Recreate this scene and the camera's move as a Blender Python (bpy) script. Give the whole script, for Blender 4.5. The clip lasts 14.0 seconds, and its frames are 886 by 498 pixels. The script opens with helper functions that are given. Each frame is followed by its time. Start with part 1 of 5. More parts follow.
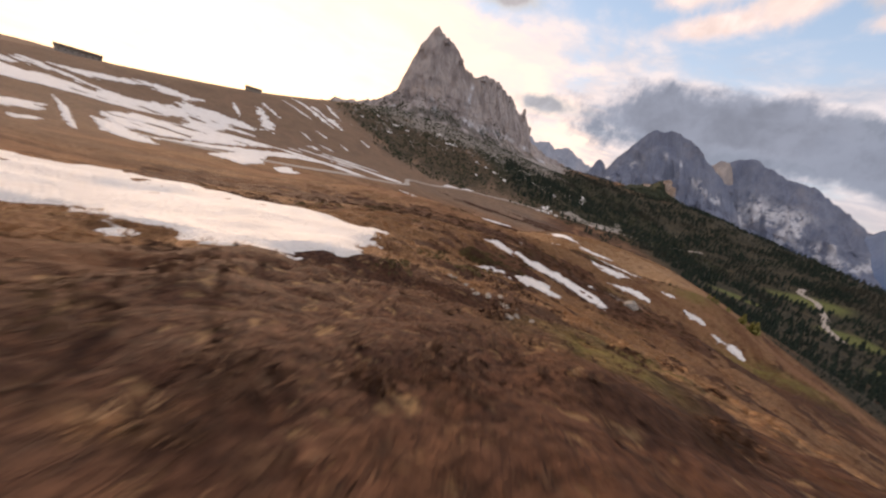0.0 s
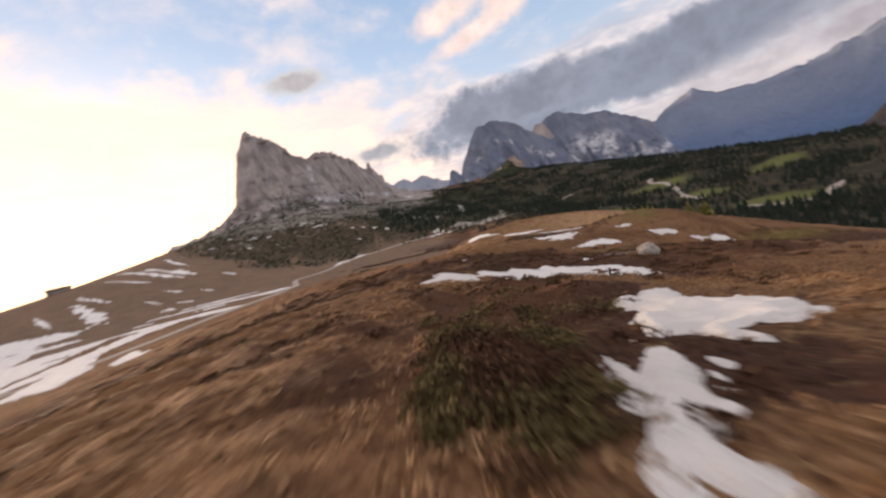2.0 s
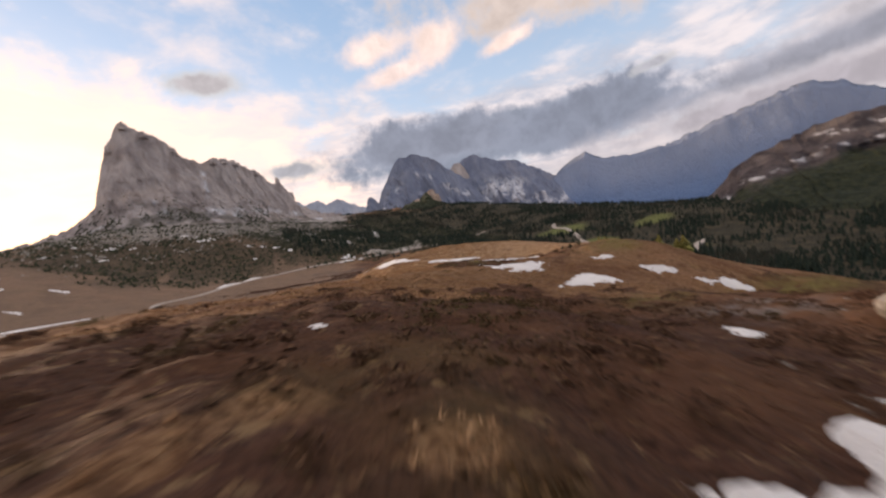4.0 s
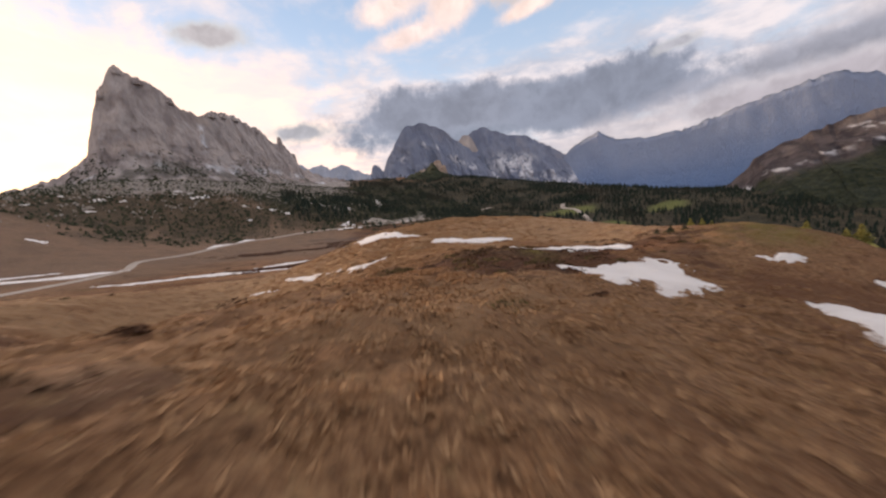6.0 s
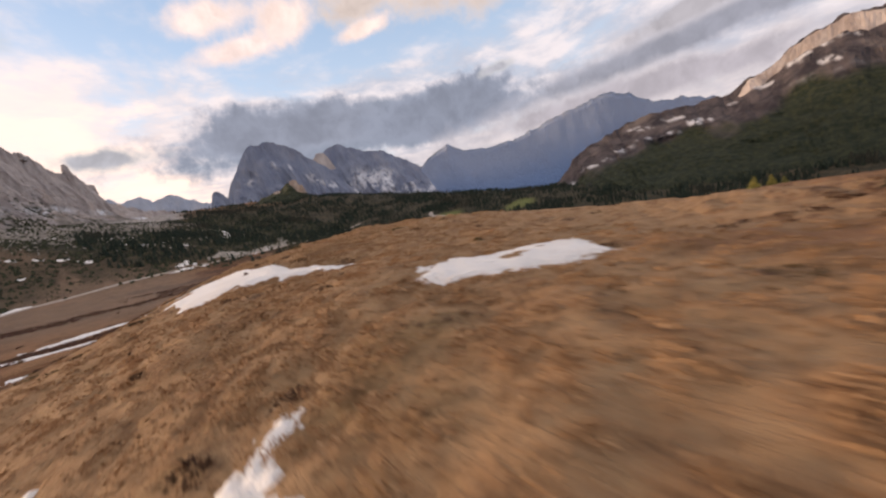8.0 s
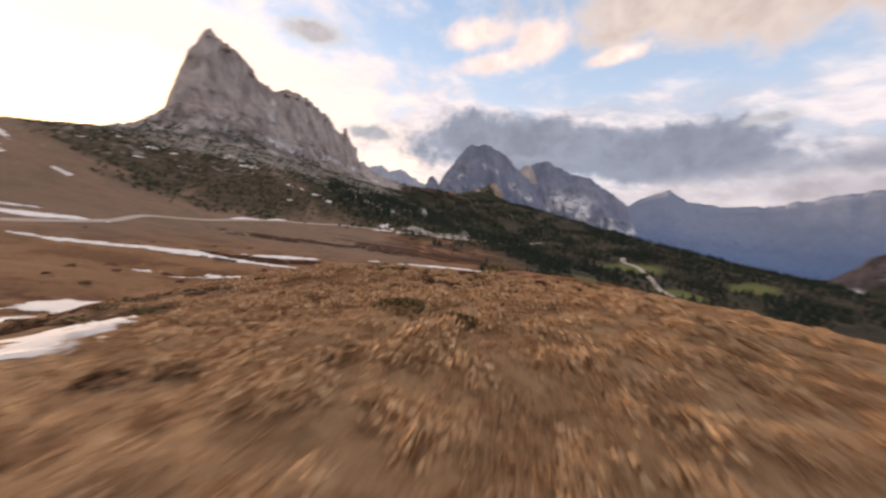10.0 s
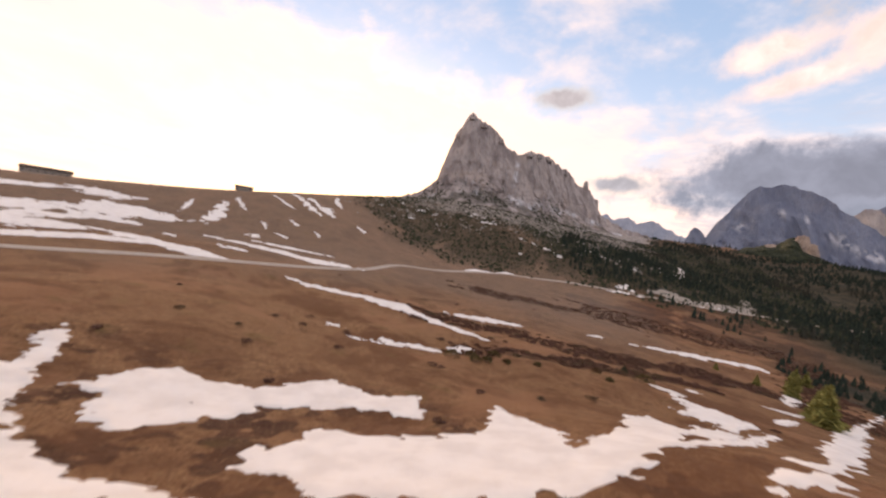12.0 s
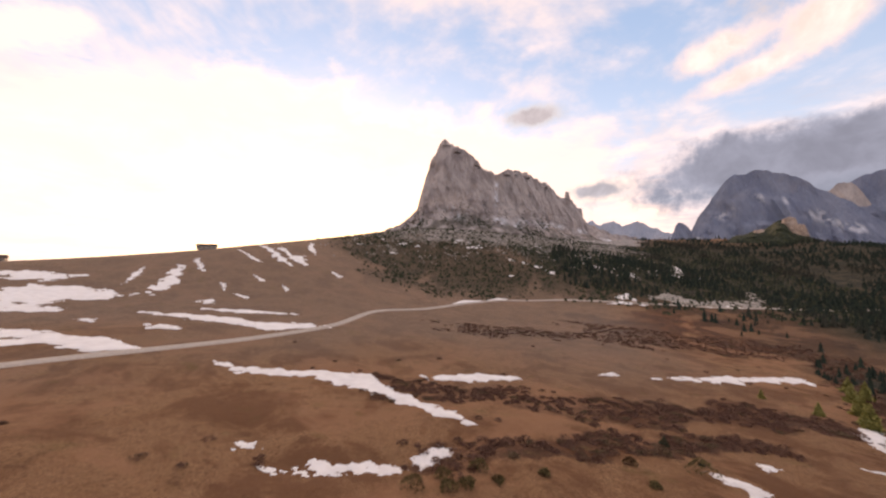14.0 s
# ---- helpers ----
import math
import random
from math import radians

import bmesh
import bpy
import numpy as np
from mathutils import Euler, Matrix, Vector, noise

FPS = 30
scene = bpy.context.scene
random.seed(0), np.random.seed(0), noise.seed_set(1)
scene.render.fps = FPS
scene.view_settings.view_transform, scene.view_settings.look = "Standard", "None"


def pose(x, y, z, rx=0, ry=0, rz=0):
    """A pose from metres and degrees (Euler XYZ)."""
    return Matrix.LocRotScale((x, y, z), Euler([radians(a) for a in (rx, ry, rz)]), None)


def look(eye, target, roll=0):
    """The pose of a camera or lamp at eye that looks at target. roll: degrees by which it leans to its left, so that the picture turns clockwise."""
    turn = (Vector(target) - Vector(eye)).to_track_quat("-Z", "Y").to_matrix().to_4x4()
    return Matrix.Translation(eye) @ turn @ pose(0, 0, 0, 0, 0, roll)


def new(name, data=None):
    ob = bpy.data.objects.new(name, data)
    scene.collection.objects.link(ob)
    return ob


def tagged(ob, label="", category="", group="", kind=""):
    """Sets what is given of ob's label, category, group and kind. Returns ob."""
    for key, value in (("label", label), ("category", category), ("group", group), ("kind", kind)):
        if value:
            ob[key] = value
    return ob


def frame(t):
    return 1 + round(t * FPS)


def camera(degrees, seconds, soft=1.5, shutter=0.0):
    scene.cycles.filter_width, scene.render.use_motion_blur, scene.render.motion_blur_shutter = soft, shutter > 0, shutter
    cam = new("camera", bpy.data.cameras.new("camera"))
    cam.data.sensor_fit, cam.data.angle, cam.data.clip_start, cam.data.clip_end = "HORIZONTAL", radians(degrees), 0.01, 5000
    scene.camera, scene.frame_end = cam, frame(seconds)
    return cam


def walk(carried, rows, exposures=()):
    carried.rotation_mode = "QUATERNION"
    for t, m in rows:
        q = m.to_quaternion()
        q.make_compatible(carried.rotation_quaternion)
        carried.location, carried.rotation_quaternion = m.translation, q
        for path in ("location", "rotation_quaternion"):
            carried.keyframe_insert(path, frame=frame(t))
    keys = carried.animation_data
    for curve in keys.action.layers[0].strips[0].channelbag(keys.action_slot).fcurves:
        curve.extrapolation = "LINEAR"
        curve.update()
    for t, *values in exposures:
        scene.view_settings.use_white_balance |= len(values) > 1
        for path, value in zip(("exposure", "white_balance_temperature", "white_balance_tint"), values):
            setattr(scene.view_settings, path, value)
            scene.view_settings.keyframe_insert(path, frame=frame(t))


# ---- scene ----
from mathutils.bvhtree import BVHTree

cam = camera(102.53, 14.0, soft=2.3, shutter=0.42)
PATH = [
    # seconds, eye, heading to the left of +y, tilt up, roll
    (0, (0.00, 0.00, 2.00), -0.03, -13.09, 15.07),
    (0.5, (0.56, 4.34, 1.20), 2.54, -13.04, 9.08),
    (1, (0.62, 9.41, 0.28), 1.22, -10.08, -0.16),
    (1.5, (0.68, 15.36, -0.70), -5.17, -6.62, -8.28),
    (2, (1.08, 21.98, -1.81), -14.30, -5.29, -15.60),
    (2.5, (2.55, 29.35, -2.83), -22.80, -6.49, -21.26),
    (3, (4.57, 36.07, -3.80), -27.32, -6.30, -20.63),
    (3.5, (7.79, 43.00, -4.63), -29.11, -4.56, -15.74),
    (4, (10.96, 49.14, -5.34), -28.93, -3.66, -10.43),
    (4.2, (12.16, 51.46, -5.52), -28.00, -3.53, -8.20),
    (6.3, (23.51, 75.36, -7.18), -28.22, -8.34, -6.55),
    (6.5, (24.65, 78.12, -7.37), -32.00, -8.70, -9.03),
    (7, (27.78, 84.76, -8.02), -42.36, -10.20, -14.75),
    (7.2, (28.84, 87.40, -8.41), -46.57, -10.75, -16.59),
    (9.3, (38.56, 117.73, -8.72), -39.68, -3.70, -0.85),
    (9.5, (41.00, 120.07, -8.72), -35.19, -3.72, 1.20),
    (10, (47.30, 126.57, -8.56), -21.85, -4.72, 5.90),
    (10.5, (52.53, 133.31, -8.36), -7.80, -6.51, 9.65),
    (11, (58.21, 141.90, -7.13), 4.30, -7.11, 12.62),
    (11.5, (61.35, 151.49, -5.76), 12.67, -4.63, 11.49),
    (12, (62.70, 160.87, -3.91), 15.90, -0.79, 7.81),
    (12.5, (63.35, 169.56, -1.37), 16.64, 1.73, 4.01),
    (13, (63.73, 177.52, 0.80), 16.24, 2.72, 2.04),
    (13.5, (64.18, 185.25, 2.57), 15.56, 3.23, 0.81),
    (14, (64.27, 192.79, 3.88), 14.86, 3.58, 0.09),
]


def aimed(eye, yaw, pitch, roll):
    y, p = radians(yaw), radians(pitch)
    way = Vector((-math.sin(y) * math.cos(p), math.cos(y) * math.cos(p), math.sin(p)))
    return look(eye, Vector(eye) + way, roll)


walk(cam, [(t, aimed(eye, yaw, pitch, roll)) for t, eye, yaw, pitch, roll in PATH], exposures=[(0.0, 0.20, 7650, 24), (7.2, 0.22, 7550, 24), (9.3, 0.28, 7600, 24), (14.0, 0.36, 8000, 31)])

# ---- light: a low sun just over the left ridge, bright broken cloud ----
SUN_AZ, SUN_EL = -30.0, 7.0      # degrees right of +y, above the horizon
world = bpy.data.worlds.new("world")
scene.world = world
world.use_nodes = True
sun_data = bpy.data.lights.new("sun", "SUN")
sun_data.energy, sun_data.angle, sun_data.color = 3.3, radians(8.0), (1.0, 0.78, 0.55)
sun = new("sun", sun_data)
_a, _e = radians(SUN_AZ), radians(SUN_EL)
SUN_WAY = Vector((math.sin(_a) * math.cos(_e), math.cos(_a) * math.cos(_e), math.sin(_e)))
sun.matrix_world = look((0, 0, 300), Vector((0, 0, 300)) - SUN_WAY)


class Graph:
    """Short notation for node trees."""

    def __init__(self, tree):
        self.tree = tree

    def put(self, socket, v):
        if isinstance(v, bpy.types.NodeSocket):
            self.tree.links.new(v, socket)
        else:
            socket.default_value = v

    def math(self, op, a, b=0.0, clamp=False):
        n = self.tree.nodes.new("ShaderNodeMath")
        n.operation, n.use_clamp = op, clamp
        self.put(n.inputs[0], a), self.put(n.inputs[1], b)
        return n.outputs[0]

    def mix(self, f, a, b, blend="MIX"):
        n = self.tree.nodes.new("ShaderNodeMix")
        n.data_type, n.blend_type = "RGBA", blend
        self.put(n.inputs[0], f), self.put(n.inputs[6], a), self.put(n.inputs[7], b)
        return n.outputs[2]

    def ramp(self, f, lo, hi):
        n = self.tree.nodes.new("ShaderNodeMapRange")
        n.interpolation_type = "SMOOTHSTEP"
        self.put(n.inputs[0], f)
        n.inputs[1].default_value, n.inputs[2].default_value = lo, hi
        return n.outputs[0]

    def noise(self, vec, scale, detail=4.0, rough=0.55, distort=0.0):
        n = self.tree.nodes.new("ShaderNodeTexNoise")
        self.put(n.inputs["Vector"], vec)
        n.inputs["Scale"].default_value, n.inputs["Detail"].default_value = scale, detail
        n.inputs["Roughness"].default_value, n.inputs["Distortion"].default_value = rough, distort
        return n.outputs["Fac"]


def rgb(r, g, b):
    return (r, g, b, 1.0)


def build_sky():
    g = Graph(world.node_tree)
    t = world.node_tree
    t.nodes.clear()
    out = t.nodes.new("ShaderNodeOutputWorld")
    bg = t.nodes.new("ShaderNodeBackground")
    t.links.new(bg.outputs[0], out.inputs[0])
    way = t.nodes.new("ShaderNodeTexCoord").outputs["Generated"]
    sky = t.nodes.new("ShaderNodeTexSky")
    sky.sky_type, sky.sun_disc = "NISHITA", False
    sky.sun_elevation, sky.sun_rotation = radians(SUN_EL), radians(SUN_AZ)
    sky.air_density, sky.dust_density, sky.ozone_density = 1.0, 1.0, 2.0
    xyz = t.nodes.new("ShaderNodeSeparateXYZ")
    t.links.new(way, xyz.inputs[0])
    x, y, z = xyz.outputs
    # a flat cloud deck: the way's meeting with a high plane
    up = g.math("ADD", g.math("MAXIMUM", z, 0.0), 0.12)
    deck = t.nodes.new("ShaderNodeCombineXYZ")
    g.put(deck.inputs[0], g.math("DIVIDE", x, up)), g.put(deck.inputs[1], g.math("DIVIDE", y, up))
    flat = deck.outputs[0]
    big = g.noise(flat, 0.9, 6.0, 0.62, 0.5)
    small = g.noise(flat, 3.0, 5.0, 0.6, 0.2)
    cover = g.math("ADD", g.math("MULTIPLY", big, 0.7), g.math("MULTIPLY", small, 0.3))
    # towards the sun
    dot = t.nodes.new("ShaderNodeVectorMath")
    dot.operation = "DOT_PRODUCT"
    t.links.new(way, dot.inputs[0])
    dot.inputs[1].default_value = SUN_WAY
    cosine = dot.outputs["Value"]
    wide = g.ramp(cosine, 0.45, 0.97)

    def offset(az, el, wide, high, tilt=0.0):
        """Distance from a direction in units of the half sizes (degrees), the height above it in the same units, and the front half."""
        a, e = radians(az), radians(el)
        right = Vector((math.cos(a), -math.sin(a), 0))
        fwd = Vector((math.sin(a) * math.cos(e), math.cos(a) * math.cos(e), math.sin(e)))
        above = right.cross(fwd)
        r2 = right * math.cos(radians(tilt)) + above * math.sin(radians(tilt))
        a2 = above * math.cos(radians(tilt)) - right * math.sin(radians(tilt))
        ds = []
        for axis, size in ((r2, wide), (a2, high), (fwd, 0)):
            n = t.nodes.new("ShaderNodeVectorMath")
            n.operation = "DOT_PRODUCT"
            t.links.new(way, n.inputs[0])
            n.inputs[1].default_value = axis / math.sin(radians(size)) if size else axis
            ds.append(n.outputs["Value"])
        d = g.math("SQRT", g.math("ADD", g.math("POWER", g.math("ABSOLUTE", ds[0]), 2.0), g.math("POWER", g.math("ABSOLUTE", ds[1]), 2.0)))
        return d, ds[1], g.ramp(ds[2], 0.0, 0.3)

    # clear blue, with thin high cloud drawn out over it
    low = g.ramp(z, 0.42, 0.28)
    # overhead, out of view, whitish cloud is added to take blue from the light
    high = g.ramp(z, 0.50, 0.68)
    mask = g.ramp(g.math("ADD", cover, g.math("ADD", g.math("MULTIPLY", low, 0.16), g.math("MULTIPLY", high, 0.14))), 0.47, 0.66)
    blue = g.mix(g.ramp(z, 0.6, 0.1), rgb(0.20, 0.37, 0.58), rgb(0.42, 0.56, 0.70))
    base = g.mix(0.10, blue, sky.outputs[0])
    white = g.mix(wide, g.mix(g.ramp(small, 0.35, 0.65), rgb(0.42, 0.52, 0.65), rgb(0.71, 0.76, 0.83)), rgb(0.88, 0.84, 0.83))
    white = g.mix(high, white, rgb(0.76, 0.74, 0.73))
    col = g.mix(mask, base, white)
    # a paler, warmer band low over the mountains
    col = g.mix(g.math("MULTIPLY", g.ramp(z, 0.17, 0.06), 0.6), col, g.mix(wide, rgb(0.57, 0.57, 0.60), rgb(0.98, 0.87, 0.74)))
    # the great bank of cloud lit through by the sun
    d, _, front = offset(SUN_AZ - 2, 3, 58, 25, -3.0)
    ragged = g.math("ADD", g.noise(flat, 1.7, 7.0, 0.62, 0.4), g.math("MULTIPLY", g.noise(way, 9.0, 5.0, 0.6), 0.35))
    d = g.math("ADD", d, g.math("MULTIPLY", g.math("SUBTRACT", ragged, 0.67), 1.1))
    bank = g.math("MULTIPLY", g.ramp(d, 1.06, 0.80), front)
    col = g.mix(bank, col, rgb(1.0, 0.90, 0.83))
    core = g.math("MULTIPLY", g.ramp(d, 0.9, 0.15), front)
    col = g.mix(core, col, rgb(2.1, 1.62, 1.02))

    def cloud(az, el, wide, high, tint, soft=0.5, lumps=7.0, tilt=0.0):
        """A separate cloud about a direction: wide and high are in degrees. Its thin rim lets the light through."""
        nonlocal col
        d, over, front = offset(az, el, wide, high, tilt)
        lump = g.math("ADD", g.noise(way, lumps, 6.0, 0.62, 0.0), g.math("MULTIPLY", g.noise(way, lumps * 3.3, 4.0, 0.6, 0.0), 0.3))
        d = g.math("ADD", d, g.math("MULTIPLY", g.math("SUBTRACT", lump, 0.65), 2.0))
        f = g.math("MULTIPLY", g.ramp(d, 1.0 + soft * 0.8, 1.0 - soft * 0.45), front)
        inner = g.ramp(g.noise(way, lumps * 1.6, 5.0, 0.6, 0.3), 0.3, 0.7)
        body = g.mix(inner, [v * 0.88 for v in tint[:3]] + [1.0], [v * 1.15 for v in tint[:3]] + [1.0])
        thin = [max(v, min(v * 1.3, 0.6)) for v in tint[:3]] + [1.0]
        col = g.mix(f, col, g.mix(g.ramp(d, 1.2, 0.6), thin, body))

    for args in CLOUDS:
        cloud(*args)
    t.links.new(col, bg.inputs[0])
    bg.inputs[1].default_value = 1.0


# heading, height, half width, half height (degrees), colour, softness, lumps, tilt
CLOUDS = [
    (42, 11.8, 25, 3.3, rgb(0.205, 0.27, 0.36), 0.45, 8.0, 0.0),
    (30, 13.4, 14, 3.2, rgb(0.215, 0.275, 0.365), 0.45, 9.0, 0.0),
    (54, 12.0, 11, 3.6, rgb(0.20, 0.26, 0.35), 0.4, 9.0, 0.0),
    (84, 11.8, 20, 1.7, rgb(0.26, 0.31, 0.39), 0.9, 9.0, 4.0),
    (90, 15.0, 13, 1.2, rgb(0.36, 0.40, 0.46), 1.0, 9.0, 6.0),
    (78, 7.6, 22, 1.8, rgb(0.38, 0.41, 0.48), 1.0, 7.0, 1.0),
    (62, 15.6, 2.0, 0.6, rgb(0.36, 0.42, 0.50), 0.9, 14.0, 8.0),
    (9, 11.9, 4.2, 1.0, rgb(0.37, 0.43, 0.50), 0.8, 13.0, 3.0),
    (0, 23.5, 2.9, 1.1, rgb(0.42, 0.46, 0.51), 1.0, 12.0, 0.0),
    (59, 29.0, 19, 4.6, rgb(0.54, 0.53, 0.52), 0.6, 7.0, -7.0),
    (25.4, 26.8, 4.4, 1.5, rgb(0.80, 0.745, 0.73), 1.0, 12.0, 10.0),
    (33.2, 26.0, 3.4, 2.1, rgb(0.80, 0.74, 0.72), 1.0, 12.0, 25.0),
    (27.5, 23.6, 5.2, 1.1, rgb(0.80, 0.745, 0.74), 1.0, 12.0, 12.0),
    (44, 24.2, 3.2, 0.8, rgb(0.80, 0.735, 0.71), 1.0, 12.0, 10.0),
]
build_sky()

# ---- materials ----


def material(name, rough=0.8):
    m = bpy.data.materials.new(name)
    m.use_nodes = True
    g = Graph(m.node_tree)
    b = m.node_tree.nodes["Principled BSDF"]
    b.inputs["Roughness"].default_value = rough
    b.inputs["Specular IOR Level"].default_value = 0.2
    place = m.node_tree.nodes.new("ShaderNodeTexCoord").outputs["Object"]
    return m, g, b, place


def bump(g, b, height, strength, distance):
    n = g.tree.nodes.new("ShaderNodeBump")
    g.put(n.inputs["Height"], height)
    n.inputs["Strength"].default_value, n.inputs["Distance"].default_value = strength, distance
    g.tree.links.new(n.outputs[0], b.inputs["Normal"])


def zone(g, name):
    n = g.tree.nodes.new("ShaderNodeAttribute")
    n.attribute_name = name
    return n.outputs["Fac"]


def make_ground():
    m, g, b, p = material("alpine_turf", 0.95)
    fine, mid, wide = g.noise(p, 7.0, 5.0, 0.65), g.noise(p, 0.8, 4.0, 0.6), g.noise(p, 0.07, 4.0, 0.6)
    straw = g.mix(g.ramp(fine, 0.35, 0.68), rgb(0.172, 0.079, 0.038), rgb(0.47, 0.268, 0.140))
    dark = g.mix(g.ramp(fine, 0.3, 0.7), rgb(0.045, 0.020, 0.013), rgb(0.15, 0.069, 0.042))
    heath = g.math("ADD", zone(g, "heath"), g.math("MULTIPLY", g.math("SUBTRACT", mid, 0.5), 1.1))
    turf = g.mix(g.ramp(heath, 0.25, 0.75), straw, dark)
    turf = g.mix(g.math("MULTIPLY", g.ramp(wide, 0.5, 0.7), 0.35), turf, rgb(0.22, 0.105, 0.045))
    clump = g.noise(p, 2.0, 5.0, 0.7, 0.3)
    turf = g.mix(g.math("MULTIPLY", g.ramp(clump, 0.54, 0.66), 0.75), turf, rgb(0.075, 0.036, 0.018))
    turf = g.mix(g.math("MULTIPLY", g.ramp(clump, 0.44, 0.34), 0.5), turf, rgb(0.52, 0.34, 0.17))
    strong = g.math("SUBTRACT", 1.0, g.math("MULTIPLY", zone(g, "pale"), 0.75))
    blotch = g.noise(p, 0.3, 6.0, 0.72, 0.5)
    turf = g.mix(g.math("MULTIPLY", g.math("MULTIPLY", g.ramp(blotch, 0.53, 0.66), 0.62), strong), turf, rgb(0.105, 0.048, 0.024))
    turf = g.mix(g.math("MULTIPLY", g.math("MULTIPLY", g.ramp(g.noise(p, 0.05, 6.0, 0.7, 0.6), 0.44, 0.60), 0.8), strong), turf, rgb(0.17, 0.076, 0.036))
    turf = g.mix(g.math("MULTIPLY", g.math("MULTIPLY", g.ramp(g.noise(p, 0.021, 6.0, 0.68, 0.8), 0.50, 0.60), 0.6), strong), turf, rgb(0.38, 0.195, 0.105))
    turf = g.mix(g.math("MULTIPLY", g.math("MULTIPLY", zone(g, "pale"), g.ramp(g.math("ADD", g.math("MULTIPLY", mid, 0.5), g.math("MULTIPLY", fine, 0.5)), 0.62, 0.42)), 0.62), turf, rgb(0.61, 0.40, 0.225))
    # haze and glare over the far slope, mixed into the turf colour
    turf = g.mix(g.math("MULTIPLY", zone(g, "haze_grey"), 0.6), turf, g.mix(g.ramp(mid, 0.3, 0.7), rgb(0.15, 0.115, 0.09), rgb(0.28, 0.215, 0.165)))
    green = g.mix(g.math("MULTIPLY", g.ramp(g.noise(p, 0.12, 3.0), 0.60, 0.75), 0.3), turf, rgb(0.14, 0.115, 0.035))
    # near-black green to brown wherever wood or scrub stands
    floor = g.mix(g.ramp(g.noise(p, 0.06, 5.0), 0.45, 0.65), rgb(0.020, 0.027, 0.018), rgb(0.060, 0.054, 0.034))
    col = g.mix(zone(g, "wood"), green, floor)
    stone = g.mix(g.ramp(g.noise(p, 0.12, 6.0, 0.7), 0.35, 0.7), rgb(0.20, 0.18, 0.165), rgb(0.50, 0.46, 0.43))
    col = g.mix(zone(g, "glade"), col, g.mix(g.ramp(blotch, 0.35, 0.65), rgb(0.10, 0.125, 0.035), rgb(0.17, 0.17, 0.06)))
    col = g.mix(g.math("MULTIPLY", zone(g, "fresh"), g.ramp(mid, 0.25, 0.6)), col, g.mix(g.ramp(fine, 0.3, 0.7), rgb(0.16, 0.125, 0.035), rgb(0.30, 0.24, 0.075)))
    col = g.mix(zone(g, "scree"), col, stone)
    g.put(b.inputs["Base Color"], col)
    bump(g, b, g.math("ADD", g.math("ADD", fine, g.math("MULTIPLY", mid, 2.0)), g.math("ADD", g.math("MULTIPLY", blotch, 4.0), g.math("MULTIPLY", clump, 3.0))), 1.0, 0.2)
    return m


def make_rock(name, dark, light, warm, scale, wood_or_haze_a=rgb(0.02, 0.03, 0.018), wood_or_haze_b=rgb(0.05, 0.055, 0.028)):
    m, g, b, p = material(name, 0.9)
    stretch = g.tree.nodes.new("ShaderNodeMapping")
    g.put(stretch.inputs["Vector"], p)
    stretch.inputs["Scale"].default_value = (1.0, 1.0, 0.35)
    v = stretch.outputs[0]
    a, c = g.noise(v, 0.03 * scale, 7.0, 0.65, 0.4), g.noise(v, 0.15 * scale, 5.0, 0.7)
    col = g.mix(g.ramp(a, 0.35, 0.65), dark, light)
    col = g.mix(g.math("MULTIPLY", g.ramp(g.noise(p, 0.012 * scale, 4.0), 0.5, 0.7), 0.6), col, warm)
    col = g.mix(g.math("MULTIPLY", g.ramp(c, 0.55, 0.75), 0.6), col, dark)
    crack = g.tree.nodes.new("ShaderNodeMapping")
    g.put(crack.inputs["Vector"], p)
    crack.inputs["Scale"].default_value = (1.0, 1.0, 0.12)
    split = g.noise(crack.outputs[0], 0.09 * scale, 6.0, 0.7, 0.6)
    col = g.mix(g.math("MULTIPLY", g.ramp(split, 0.57, 0.66), 0.55), col, dark)
    snow = g.math("MULTIPLY", zone(g, "snow"), g.ramp(g.noise(p, 0.05 * scale, 6.0, 0.7), 0.42, 0.5))
    col = g.mix(snow, col, rgb(0.8, 0.82, 0.86))
    # for the far ranges these two tones are haze blue
    wood = g.mix(g.ramp(g.noise(p, 0.1 * scale, 6.0, 0.7), 0.4, 0.65), wood_or_haze_a, wood_or_haze_b)
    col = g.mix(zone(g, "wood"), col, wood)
    g.put(b.inputs["Base Color"], col)
    bump(g, b, g.math("ADD", a, c), 1.0, 6.0 / scale)
    return m


def make_snow():
    m, g, b, p = material("old_snow", 0.85)
    f, w = g.noise(p, 2.4, 5.0, 0.65), g.noise(p, 0.25, 3.0)
    col = g.mix(g.ramp(w, 0.35, 0.7), rgb(0.89, 0.87, 0.845), rgb(0.79, 0.765, 0.74))
    col = g.mix(g.math("MULTIPLY", g.ramp(f, 0.62, 0.8), 0.35), col, rgb(0.45, 0.40, 0.35))
    g.put(b.inputs["Base Color"], col)
    b.inputs["Subsurface Weight"].default_value = 0.0
    bump(g, b, g.math("ADD", f, g.math("MULTIPLY", g.noise(p, 9.0, 4.0, 0.6), 0.5)), 1.0, 0.22)
    return m


